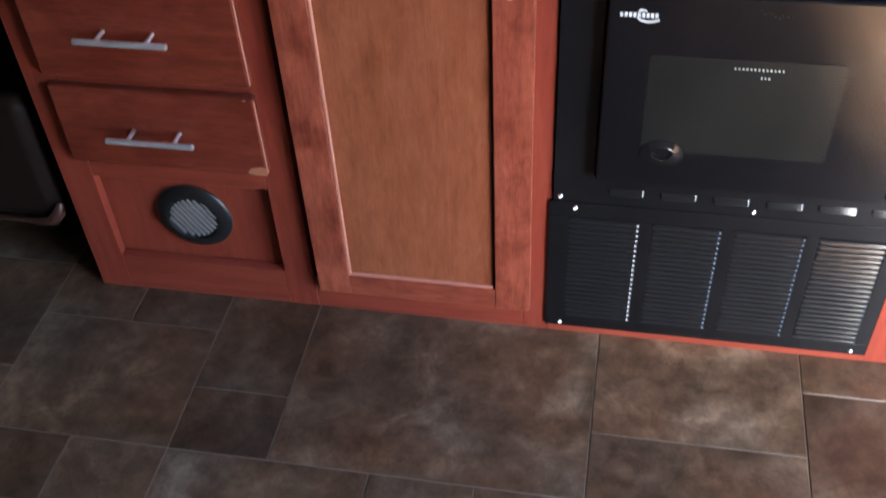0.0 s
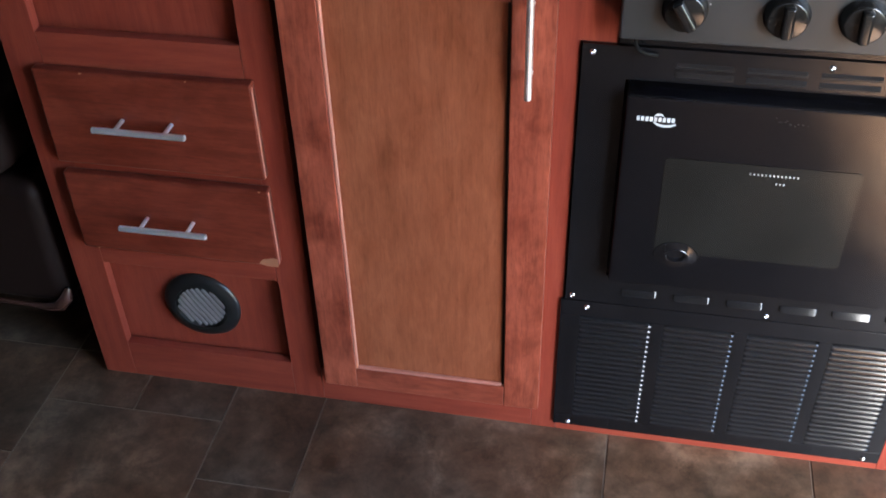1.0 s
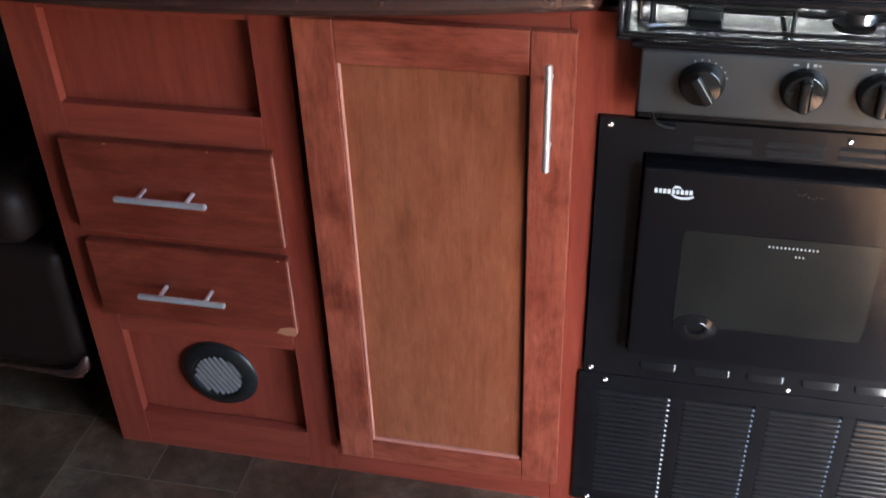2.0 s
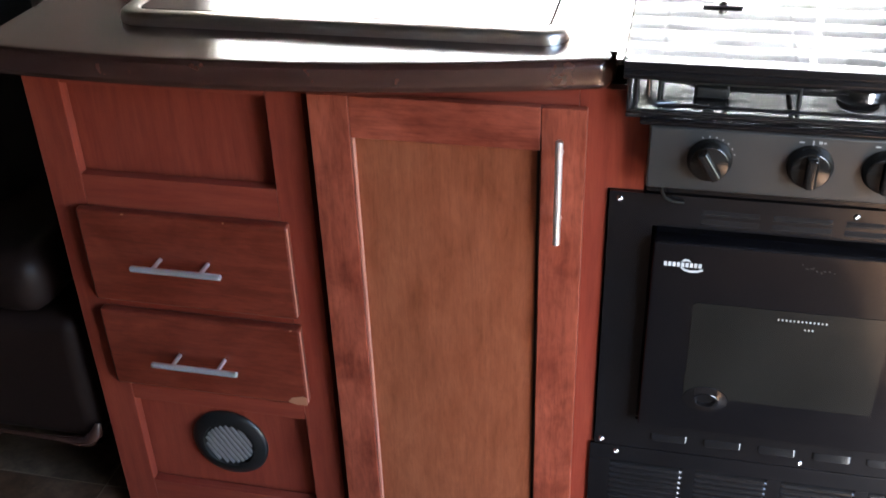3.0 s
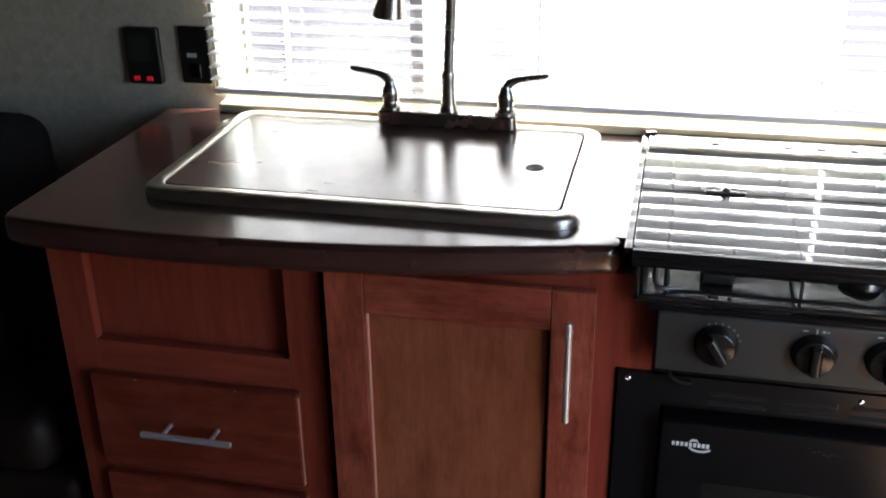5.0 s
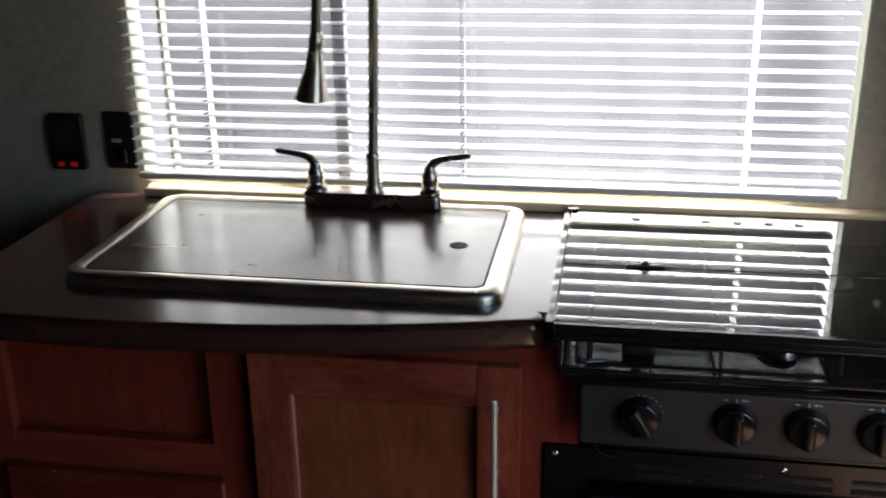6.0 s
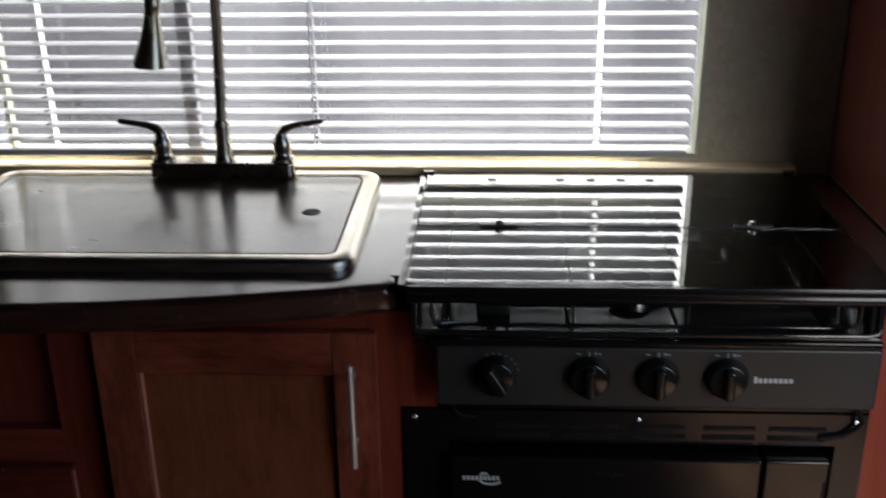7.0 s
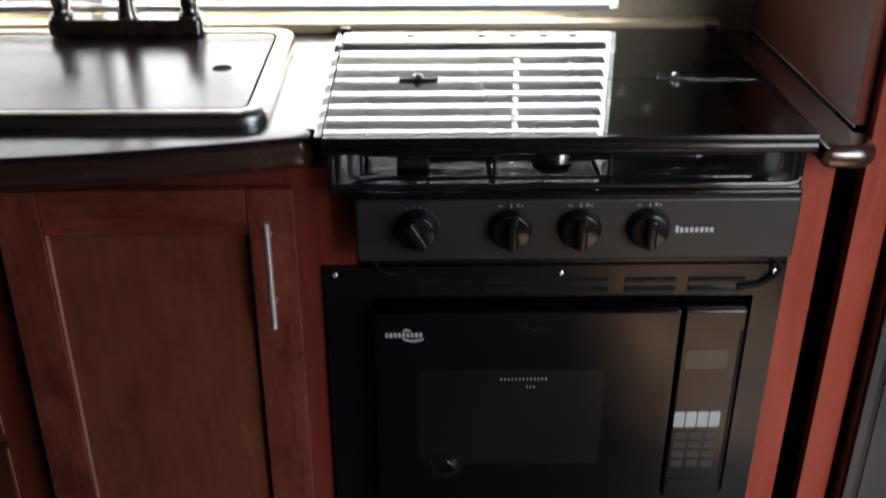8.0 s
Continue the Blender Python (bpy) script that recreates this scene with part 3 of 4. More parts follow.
def rim_mesh():
    bm = bmesh.new()
    prof = [(-0.001, 0.0), (-0.001, 0.007), (0.0004, 0.0118), (0.0035, 0.0152), (0.0085, 0.0168), (0.015, 0.0170), (0.021, 0.0164), (0.0238, 0.0146), (0.0246, 0.006)]
    loops = []
    for d, h in prof:
        # the back side widens into the tap deck
        loops.append([bm.verts.new((x, y, COUNTER + 0.0005 + h)) for x, y in rounded(-0.678 + d, -0.062 - d, 0.021 + d, 0.408 - d * 1.45, 0.034 - d * 0.7, 7)])
    n = len(loops[0])
    for a, b in zip(loops, loops[1:]):
        for i in range(n):
            bm.faces.new((a[i], a[(i + 1) % n], b[(i + 1) % n], b[i]))
    bmesh.ops.recalc_face_normals(bm, faces=bm.faces)
    return bm


part("rim", rim_mesh(), RIM_STEEL, sink, "raised rounded brushed steel rim")
cover = part("cover_board", slab(rounded(-0.6515, -0.0890, 0.0470, 0.3710, 0.014), COUNTER + 0.002, COUNTER + 0.0160, bevel=0.002, seg=2), COVER_LAMINATE, sink, "brown laminate cover board with a finger hole")
# no hole is cut; a black disc carries the shade inside it
part("finger_hole", lathe([(0.0, 0.0), (0.0115, 0.0), (0.0125, 0.0006), (0.0135, 0.0), (0.0135, -0.002)], (-0.143, 0.205, COUNTER + 0.0163), (0, 0, 1), 24), RUBBER_AND_SHADE, cover, "black disc painted as the finger hole's dark inside")

# ---- faucet ----
DECK = COUNTER + 0.0172
FY, FX = 0.376, -0.310
tap = thing("kitchen_faucet", (FX, FY, DECK), "brushed nickel two-handle faucet with pull-down spray", "faucet")
part("base_plate", slab(rounded(FX - 0.115, FX + 0.115, FY - 0.021, FY + 0.021, 0.012), DECK, DECK + 0.0245, bevel=0.0035, seg=3), NICKEL, tap)
for x, s in ((FX - 0.0950, -1), (FX + 0.0950, 1)):
    body = part("handle_body", lathe([(0.0190, 0.0), (0.0190, 0.004), (0.0140, 0.008), (0.0130, 0.014), (0.0152, 0.022), (0.0152, 0.03), (0.0115, 0.037), (0.0092, 0.045), (0.0, 0.048)], (x, FY, DECK + 0.0245), (0, 0, 1)), NICKEL, tap)
    bm = tube([(x - s * 0.002, FY, DECK + 0.056), (x + s * 0.001, FY, DECK + 0.067), (x + s * 0.007, FY, DECK + 0.0755), (x + s * 0.018, FY, DECK + 0.0805), (x + s * 0.037, FY, DECK + 0.0840), (x + s * 0.062, FY, DECK + 0.0875), (x + s * 0.067, FY, DECK + 0.0880)],
              [0.0108, 0.0090, 0.0074, 0.0056, 0.0049, 0.0049, 0.003])
    part("lever", bm, NICKEL, body, "slim curved lever")
part("spout_collar", lathe([(0.0165, 0.0), (0.0165, 0.004), (0.013, 0.012), (0.0115, 0.052), (0.0125, 0.061), (0.0097, 0.066)], (FX + 0.002, FY, DECK + 0.0245), (0, 0, 1)), NICKEL, tap)
arc = [(FX + 0.002, FY, DECK + 0.085), (FX + 0.007, FY, 1.12), (FX + 0.013, FY, 1.30)]
start, end = Vector(arc[-1]), Vector((-0.352, 0.26, 1.30))
for a in range(15, 181, 15):
    p = start.lerp(end, (1 - math.cos(radians(a))) / 2)
    arc.append((p.x, p.y, 1.30 + 0.05 * math.sin(radians(a))))
arc.append((-0.3575, 0.26, 1.222))
part("spout", tube(arc, 0.0090, 16), NICKEL, tap, "tall gooseneck spout")
part("spray_head", tube([(-0.3570, 0.26, 1.230), (-0.3580, 0.26, 1.218), (-0.3585, 0.26, 1.213), (-0.3600, 0.26, 1.205), (-0.3635, 0.26, 1.173), (-0.3685, 0.26, 1.141), (-0.3700, 0.26, 1.1325), (-0.3702, 0.26, 1.130)],
                        [0.0095, 0.0120, 0.0120, 0.0108, 0.0158, 0.0240, 0.0262, 0.024], 24), NICKEL, tap, "flared spray head")
part("spray_button", box(-0.3655, -0.3575, 0.2390, 0.2490, 1.18, 1.203, bevel=0.002), BLACK_PLASTIC, tap)

# ---- cooktop ----
stove = thing("gas_cooktop", (0.302, 0.18, 0.857), "black drop-in gas cooktop with closed glass lid", "cooktop")
part("burner_tray", box(0.016, 0.588, -0.032, 0.412, 0.850, 0.857, bevel=0.0018), TRAY, stove, "glossy black burner tray")
for a, b in ((0.0165, 0.0225), (0.5815, 0.5875)):
    part("tray_side", box(a, b, -0.032, 0.412, 0.8572, 0.903, bevel=0.0018), TRAY, stove)
part("tray_back", box(0.0227, 0.5813, 0.406, 0.412, 0.8572, 0.903, bevel=0.0018), TRAY, stove)
for x, s in ((0.0235, 1), (0.5805, -1)):
    part("corner_post", box(min(x, x + s * 0.008), max(x, x + s * 0.008), -0.030, -0.020, 0.8574, 0.9015, bevel=0.0035, seg=3), TRAY, stove, "bent sheet steel corner")
    part("tray_corner", tube([(x + s * 0.018, -0.026, 0.902), (x + s * 0.018, -0.024, 0.880), (x + s * 0.020, -0.020, 0.868), (x + s * 0.028, -0.012, 0.862), (x + s * 0.050, -0.004, 0.861)], [0.0022, 0.003, 0.0038, 0.0042, 0.003], 12), TRAY, stove, "curved pressed corner of the tray")
bead = rounded(0.040, 0.564, -0.004, 0.392, 0.03, 5)
part("tray_bead", tube([(x, y, 0.8566) for x, y in bead + bead[:1]], 0.0035, 12), TRAY, stove, "raised bead pressed round the tray")
well = rounded(0.072, 0.532, 0.060, 0.350, 0.05, 6)
part("tray_bead", tube([(x, y, 0.8578) for x, y in well + well[:1]], 0.0036, 12), TRAY, stove, "raised bead pressed round the tray")
part("tray_lip", tube([(0.022, -0.033, 0.8605), (0.15, -0.0345, 0.8605), (0.45, -0.0345, 0.8605), (0.572, -0.034, 0.8605), (0.582, -0.033, 0.8625), (0.587, -0.030, 0.867)], 0.0036, 14), TRAY, stove)
for x, y in ((0.150, 0.270), (0.448, 0.270), (0.300, 0.090)):
    b = part("burner", lathe([(0.040, 0.0), (0.040, 0.006), (0.030, 0.010), (0.028, 0.016), (0.022, 0.019), (0.0, 0.020)], (x, y, 0.8572), (0, 0, 1), 32), CHROME, stove, "round aluminium burner head")
    part("burner_cap", lathe([(0.024, 0.0), (0.026, 0.002), (0.024, 0.005), (0.0, 0.006)], (x, y, 0.8774), (0, 0, 1), 32), CAST_IRON, b)


def grate(x0, x1, y0, y1):
    bm = bmesh.new()
    z = 0.887
    for a, b in (((x0, y0), (x1, y0)), ((x0, y1), (x1, y1)), ((x0, y0), (x0, y1)), ((x1, y0), (x1, y1)), (((x0 + x1) / 2, y0), ((x0 + x1) / 2, y0 + 0.055)), ((x0, (y0 + y1) / 2), (x0 + 0.05, (y0 + y1) / 2)), ((x1 - 0.05, (y0 + y1) / 2), (x1, (y0 + y1) / 2))):
        bm_rod(bm, (*a, z), (*b, z), 0.0030, n=8)
    for x in (x0, x1):
        for y in (y0, y1):
            bm_rod(bm, (x, y, 0.8572), (x, y, z), 0.0024, n=8)
    return part("pan_support", bm, CAST_IRON, stove, "black cast iron pan support")


grate(0.055, 0.2175, 0.0, 0.39)
grate(0.360, 0.550, 0.0, 0.39)
part("valve_bracket", boxes((0.097, 0.138, 0.02, 0.045, 0.8574, 0.8725), (0.109, 0.122, 0.025, 0.04, 0.8727, 0.886), bevel=0.004), CAST_IRON, stove)
LX0, LX1, LY0, LY1, FOLD = 0.0118, 0.592, -0.034, 0.4185, 0.168
front_edge = rounded(LX0, LX1, LY0, LY1, 0.012)
lid = part("lid_front_leaf", slab([(LX1, FOLD - 0.0012), (LX0, FOLD - 0.0012)] + front_edge[21:] + front_edge[:7], 0.9195, 0.925, bevel=0.0014, seg=2), LID_GLASS, stove, "front leaf of the smoked glass lid")
part("lid_back_leaf", slab([(LX0, FOLD + 0.0012), (LX1, FOLD + 0.0012)] + front_edge[7:21], 0.9195, 0.925, bevel=0.0014, seg=2), LID_GLASS, stove, "back leaf of the smoked glass lid")
lip = bmesh.new()
arc_lip = [(LY0 - 0.0005, 0.9255), (LY0 - 0.008, 0.9255), (LY0 - 0.0095, 0.922), (LY0 - 0.0095, 0.917)]
arc_lip += [(LY0 - 0.0025 - 0.0085 * math.cos(radians(a)), 0.9105 - 0.0085 * math.sin(radians(a))) for a in range(-40, 131, 17)] + [(LY0 - 0.0005, 0.9065)]
sides = [[lip.verts.new((x, y, z)) for y, z in arc_lip] for x in (LX0 + 0.0005, LX1 + 0.004)]
for i in range(len(arc_lip)):
    k = (i + 1) % len(arc_lip)
    lip.faces.new((sides[0][i], sides[0][k], sides[1][k], sides[1][i]))
lip.faces.new(sides[0])
lip.faces.new(sides[1])
bmesh.ops.recalc_face_normals(lip, faces=lip.faces)
part("lid_lip", lip, BLACK_STEEL, lid, "black metal lip of the lid, rolled under")
for x in (LX0 + 0.0042, LX1 - 0.0042):
    part("lid_edge", box(x - 0.004, x + 0.004, -0.032, 0.40, 0.9045, 0.9192, bevel=0.001), BLACK_STEEL, lid)
part("lid_back", box(0.03, 0.570, 0.402, 0.412, 0.9045, 0.9192, bevel=0.001), BLACK_STEEL, lid)
# rolled trim beside the glass, with a hinge tab at its far end
part("side_trim", slab(rounded(0.0012, 0.0104, LY0 + 0.002, LY1 - 0.004, 0.003, 3), 0.9158, 0.9232, bevel=0.0012, seg=2), TRAY, stove, "glossy black strip beside the glass")
part("side_trim", slab(rounded(LX1 + 0.0014, LX1 + 0.0074, LY0 + 0.002, LY1 - 0.004, 0.002, 3), 0.9158, 0.9215, bevel=0.002, seg=4), BLACK_STEEL, stove, "black metal strip beside the glass")
for x in (0.014, 0.586):
    part("hinge_tab", slab(rounded(x - 0.009, x + 0.009, LY1 - 0.012, LY1 + 0.004, 0.006, 4), 0.9253, 0.9285, bevel=0.0012, seg=2), BLACK_STEEL, lid, "rounded metal hinge tab")
for x in (0.125, 0.474):
    c = part("lid_clip", box(x - 0.026, x + 0.026, FOLD - 0.004, FOLD + 0.004, 0.9253, 0.9285, bevel=0.001), BLACK_PLASTIC, lid, "black rubber clip bar")
    part("rivet", lathe([(0.0, 0), (0.006, 0), (0.0065, 0.003), (0.004, 0.0055), (0, 0.006)], (x, FOLD, 0.9286), (0, 0, 1), 16), CHROME, c)
for x in (0.115, 0.222, 0.270, 0.317, 0.362):
    part("lid_stud", lathe([(0.0, 0), (0.0075, 0), (0.007, 0.0012), (0, 0.0016)], (x, 0.378, 0.9252), (0, 0, 1), 14), BLACK_PLASTIC, lid)
knob_panel = part("knob_panel", upright(slab(rounded(0.047, 0.590, 0.7615, 0.8445, 0.004, 3), -0.032, 0.003, bevel=0.0035, seg=3), -0.038), GREY_PANEL, stove, "charcoal control panel with white marks")
part("under_rail", box(0.0475, 0.5995, -0.004, 0.016, 0.7360, 0.7605, bevel=0.0015), BLACK_STEEL, stove)
part("panel_top", box(0.034, 0.5895, -0.0405, -0.008, 0.8448, 0.8545, bevel=0.003, seg=3), BLACK_GLOSS, stove)
KZ = 0.8065


def knob(x, turn):
    k = part("knob", lathe([(0.0268, 0.0), (0.0268, 0.004), (0.0248, 0.006), (0.0236, 0.014), (0.021, 0.0165), (0.0, 0.017)], (x, -0.0411, KZ), (0, -1, 0), 30), KNOB_PLASTIC, knob_panel)
    bm = box(-0.0066, 0.0066, -0.0285, -0.014, -0.0195, 0.0205, bevel=0.0035)
    bmesh.ops.transform(bm, matrix=Matrix.Translation((x, -0.0411, KZ)) @ Matrix.Rotation(radians(turn), 4, "Y"), verts=bm.verts)
    part("grip", bm, KNOB_PLASTIC, k)
    return k


KNOBS = (0.236, 0.3205, 0.4045)
knob(0.1205, -32)
for x in KNOBS:
    knob(x, 0)
for x in KNOBS:
    for a, b, c, d in ((-0.016, -0.010, 0.8355, 0.8372), (-0.0009, 0.0009, 0.8335, 0.8392), (0.006, 0.0100, 0.8352, 0.8385), (0.0115, 0.0145, 0.8355, 0.8375)):
        part("dial_mark", box(x + a, x + b, -0.0414, -0.0411, c, d), FINE_PRINT, knob_panel)
for k in range(7):
    a = radians(15 + k * 16)
    cx, cz = 0.1205 + 0.0292 * math.cos(a), KZ + 0.0292 * math.sin(a)
    part("dial_mark", box(cx - 0.0009, cx + 0.0009, -0.0414, -0.0411, cz - 0.0009, cz + 0.0009), FINE_PRINT, knob_panel)
part("maker_mark", boxes((0.439, 0.4428, -0.0414, -0.0411, 0.7985, 0.8075), *[(0.4445 + k * 0.0062, 0.4488 + k * 0.0062, -0.0414, -0.0411, 0.799, 0.805) for k in range(7)]), WHITE_PRINT, knob_panel, "plain white maker's mark")

# ---- built-in microwave ----
micro = thing("built_in_microwave", (0.288, 0.0, 0.31), "black built-in microwave in a vented trim frame", "microwave")
part("trim_frame", boxes((0.0025, 0.060, -0.0065, -0.0003, 0.3035, 0.7345), (0.562, 0.5995, -0.0065, -0.0003, 0.3035, 0.7345), (0.060, 0.562, -0.0065, -0.0003, 0.688, 0.7345), (0.060, 0.562, -0.0065, -0.0003, 0.3035, 0.358)), BLACK_STEEL, micro, "black pressed steel trim frame")
part("cavity", boxes((0.054, 0.568, 0.02, 0.40, 0.352, 0.694), (0.054, 0.060, -0.0003, 0.02, 0.352, 0.694), (0.562, 0.568, -0.0003, 0.02, 0.352, 0.694)), RUBBER_AND_SHADE, micro)
mdoor = part("microwave_door", box(0.0635, 0.4655, -0.030, 0.018, 0.366, 0.6790, bevel=0.004, seg=3), BLACK_GLOSS, micro, "glossy black microwave door")
part("door_window", upright(slab(rounded(0.122, 0.371, 0.432, 0.5895, 0.006, 3), 0, 0.0008), -0.0302), SCREEN_MESH, mdoor, "dark grey perforated screen window")
ctl = part("control_panel", box(0.4680, 0.5515, -0.030, 0.018, 0.366, 0.6790, bevel=0.004, seg=3), BLACK_GLOSS, micro, "black touch control panel")
part("pull_slot", box(0.5445, 0.5475, -0.0306, -0.0302, 0.39, 0.648), RUBBER_AND_SHADE, ctl)
part("display", upright(slab(rounded(0.476, 0.533, 0.589, 0.619, 0.003, 3), 0, 0.0008), -0.0302), DISPLAY, ctl)
for k in range(4):
    part("key", upright(slab(rounded(0.4715 + k * 0.0162, 0.4862 + k * 0.0162, 0.492, 0.518, 0.002, 2), 0, 0.0009), -0.0302), KEY_PRINT, ctl, "pale touch key")
for r in range(4):
    for k in range(3):
        part("key", upright(slab(rounded(0.4755 + k * 0.021, 0.4915 + k * 0.021, 0.472 - r * 0.0165, 0.4835 - r * 0.0165, 0.002, 2), 0, 0.0006), -0.0302), GREY_PANEL, ctl)
part("key", upright(slab(rounded(0.4745, 0.5415, 0.384, 0.402, 0.003, 2), 0, 0.001), -0.0302), BLACK_STEEL, ctl)
LOGO = (0.0005, -0.0125)
part("maker_mark", boxes(*[(0.0790 + k * 0.0055, 0.0830 + k * 0.0055, -0.0309, -0.0303, 0.6435, 0.6497) for k in range(9)]), WHITE_PRINT, mdoor, "plain white maker's mark")
part("maker_mark", upright(slab([(x + LOGO[0], z + LOGO[1]) for x, z in ((0.0995, 0.6545), (0.105, 0.6500), (0.113, 0.6482), (0.122, 0.6490), (0.1285, 0.6520), (0.1285, 0.6545), (0.121, 0.6520), (0.113, 0.6512), (0.106, 0.6528), (0.102, 0.6552))], 0, 0.0006), -0.0302), WHITE_PRINT, mdoor, "plain white swoosh")
part("maker_mark", upright(slab([(x + LOGO[0], z + LOGO[1]) for x, z in ((0.100, 0.6635), (0.104, 0.6680), (0.110, 0.6675), (0.113, 0.6635), (0.108, 0.6650))], 0, 0.0006), -0.0302), WHITE_PRINT, mdoor, "plain white swoosh")
part("print_marks", boxes(*[(0.231 + k * 0.0050, 0.2332 + k * 0.0050, -0.0316, -0.0312, 0.5745, 0.5770) for k in range(13)], *[(0.266 + k * 0.0047, 0.2680 + k * 0.0047, -0.0316, -0.0312, 0.5620, 0.5645) for k in range(3)]), FINE_PRINT, mdoor, "tiny white printed marks")
rub = random.Random(8)
for k in range(9):
    x, z, w, h = 0.250 + k * 0.0046 + rub.uniform(-0.002, 0.002), 0.660 - k * 0.0008 + rub.uniform(-0.004, 0.003), rub.uniform(0.002, 0.006), rub.uniform(0.0006, 0.0016)
    part("scuff", upright(slab([(x, z), (x + w * 0.5, z - h), (x + w, z - h * 0.8), (x + w * 0.6, z + h * 0.4)], 0, 0.0003), -0.0302), SCUFF, mdoor, "faint pale scuff")
cup = lathe([(0.0, 0.001), (0.011, 0.001), (0.0135, 0.0055), (0.0165, 0.006), (0.0185, 0.004), (0.030, 0.002), (0.031, 0.0)], (0, 0, 0), (0, -1, 0), 32)
for v in cup.verts:
    v.co = Vector((0.153 + v.co.x, -0.0301 + v.co.y, 0.4295 + v.co.z * 0.72))
part("latch_cup", cup, GLASS_DARK, mdoor, "oval glossy latch cup")


def vane(x0, x1, z0, z1, reach, owner):
    """A pressed slot: the metal is pushed out into a sloping vane, closed at both ends."""
    slot = part("vent_slot", box(x0, x1, -0.0068, -0.0064, z0 - 0.002, z1), RUBBER_AND_SHADE, owner)
    bm = bmesh.new()
    e, rows = 0.0035, []
    for x, f in ((x0, 0.0), (x0 + e, 1.0), (x1 - e, 1.0), (x1, 0.0)):
        rows.append([bm.verts.new((x, -0.0069 - f * d, z)) for d, z in ((0.0, z1), (reach, z0 + 0.0009), (reach, z0), (0.0002, z0))])
    for a, b in zip(rows, rows[1:]):
        for i in range(3):
            bm.faces.new((a[i], a[i + 1], b[i + 1], b[i]))
    bmesh.ops.recalc_face_normals(bm, faces=bm.faces)
    return part("slot_lip", bm, LOUVRE_STEEL, slot)


for x0, x1 in ((0.084, 0.137), (0.160, 0.214), (0.237, 0.290), (0.313, 0.366), (0.386, 0.441), (0.460, 0.515)):
    vane(x0, x1, 0.3265, 0.3350, 0.0068, micro)
for x0, x1 in ((0.120, 0.193), (0.208, 0.281), (0.296, 0.369), (0.390, 0.458), (0.473, 0.548)):
    vane(x0, x1, 0.7105, 0.7165, 0.0006, micro)
    vane(x0, x1, 0.6965, 0.7035, 0.0014, micro)


def screw(x, z, y, owner):
    return part("screw", lathe([(0.0046, 0.0), (0.0042, 0.0012), (0.0032, 0.0022), (0.0018, 0.0027), (0.0010, 0.0018), (0.0, 0.0016)], (x, y, z), (0, -1, 0), 14), CHROME, owner)


for x, z in ((0.0160, 0.7240), (0.3070, 0.7235), (0.5840, 0.7240), (0.0128, 0.3125), (0.2980, 0.3115), (0.5840, 0.3125)):
    screw(x, z, -0.0066, micro)

# ---- louvred access panel ----
grille = thing("louvred_panel", (0.257, 0.0, 0.02), "black steel access panel with four columns of louvres", "vent panel")
cols = ((0.027, 0.135), (0.1545, 0.2585), (0.278, 0.3815), (0.4, 0.499))
plate = [(-0.004, 0.027), (0.135, 0.1545), (0.2585, 0.278), (0.3815, 0.4), (0.499, 0.521)]
for a, b, c, d in [(a, b, 0.045, 0.2715) for a, b in plate] + [(-0.004, 0.521, 0.2717, 0.3010), (-0.004, 0.521, 0.0200, 0.0448)]:
    part("plate_strip", box(a, b, -0.006, -0.0004, c, d, bevel=0.0006), BLACK_STEEL, grille)
part("backing", box(0.01, 0.505, 0.012, 0.016, 0.03, 0.30), RUBBER_AND_SHADE, grille)
for a, b in cols:
    bm = bmesh.new()
    prof = [(0.004, 0.0088), (-0.0028, 0.0072), (-0.0058, 0.0054), (-0.0076, 0.0032), (-0.0082, 0.0008), (-0.0079, 0.0002), (-0.0025, 0.0050), (0.004, 0.0072)]
    flat = [(0.004, 0.0088), (-0.0054, 0.0050), (-0.0056, 0.0040), (-0.0058, 0.0030), (-0.0058, 0.0020), (-0.0058, 0.0012), (-0.0025, 0.0050), (0.004, 0.0072)]
    rings = [[bm.verts.new((x, y, z)) for y, z in p] for x, p in ((-0.001, flat), (0.0035, prof), (b - a - 0.0034, prof), (b - a + 0.0012, flat))]
    for p, q in zip(rings, rings[1:]):
        for i in range(8):
            bm.faces.new((p[i], p[(i + 1) % 8], q[(i + 1) % 8], q[i]))
    bm.faces.new(rings[0][::-1])
    bm.faces.new(rings[-1])
    bmesh.ops.recalc_face_normals(bm, faces=bm.faces)
    me = bpy.data.meshes.new("louvre")
    bm.to_mesh(me)
    bm.free()
    me.materials.append(LOUVRE_STEEL)
    for k in range(21):
        o = new("louvre", me)
        o.parent = grille
        o.location = Vector((a, 0.0, 0.0462 + k * 0.01070)) - grille.location
for x, z in ((0.036, 0.2905), (0.021, 0.028), (0.497, 0.2905), (0.497, 0.028)):
    screw(x, z, -0.0061, grille)

# ---- loose wires under the control panel ----
solo("wire", tube([(0.067, -0.03, 0.761), (0.068, -0.028, 0.750), (0.073, -0.02, 0.737), (0.083, -0.012, 0.7285), (0.097, -0.0095, 0.7265)], 0.0022, 8), RUBBER_AND_SHADE, "short black wire hanging under the cooktop", "wire")
solo("wire", tube([(0.566, -0.03, 0.761), (0.577, -0.028, 0.751), (0.585, -0.022, 0.735), (0.582, -0.013, 0.718), (0.567, -0.0102, 0.706), (0.539, -0.0102, 0.701)], 0.0032, 8), RUBBER_AND_SHADE, "black wire loop hanging under the cooktop", "wire")

# ---- fridge cabinet and fridge ----
fcab = thing("fridge_cabinet", (0.87, 0.22, 0), "tall cherry cabinet round the fridge", "cabinet")
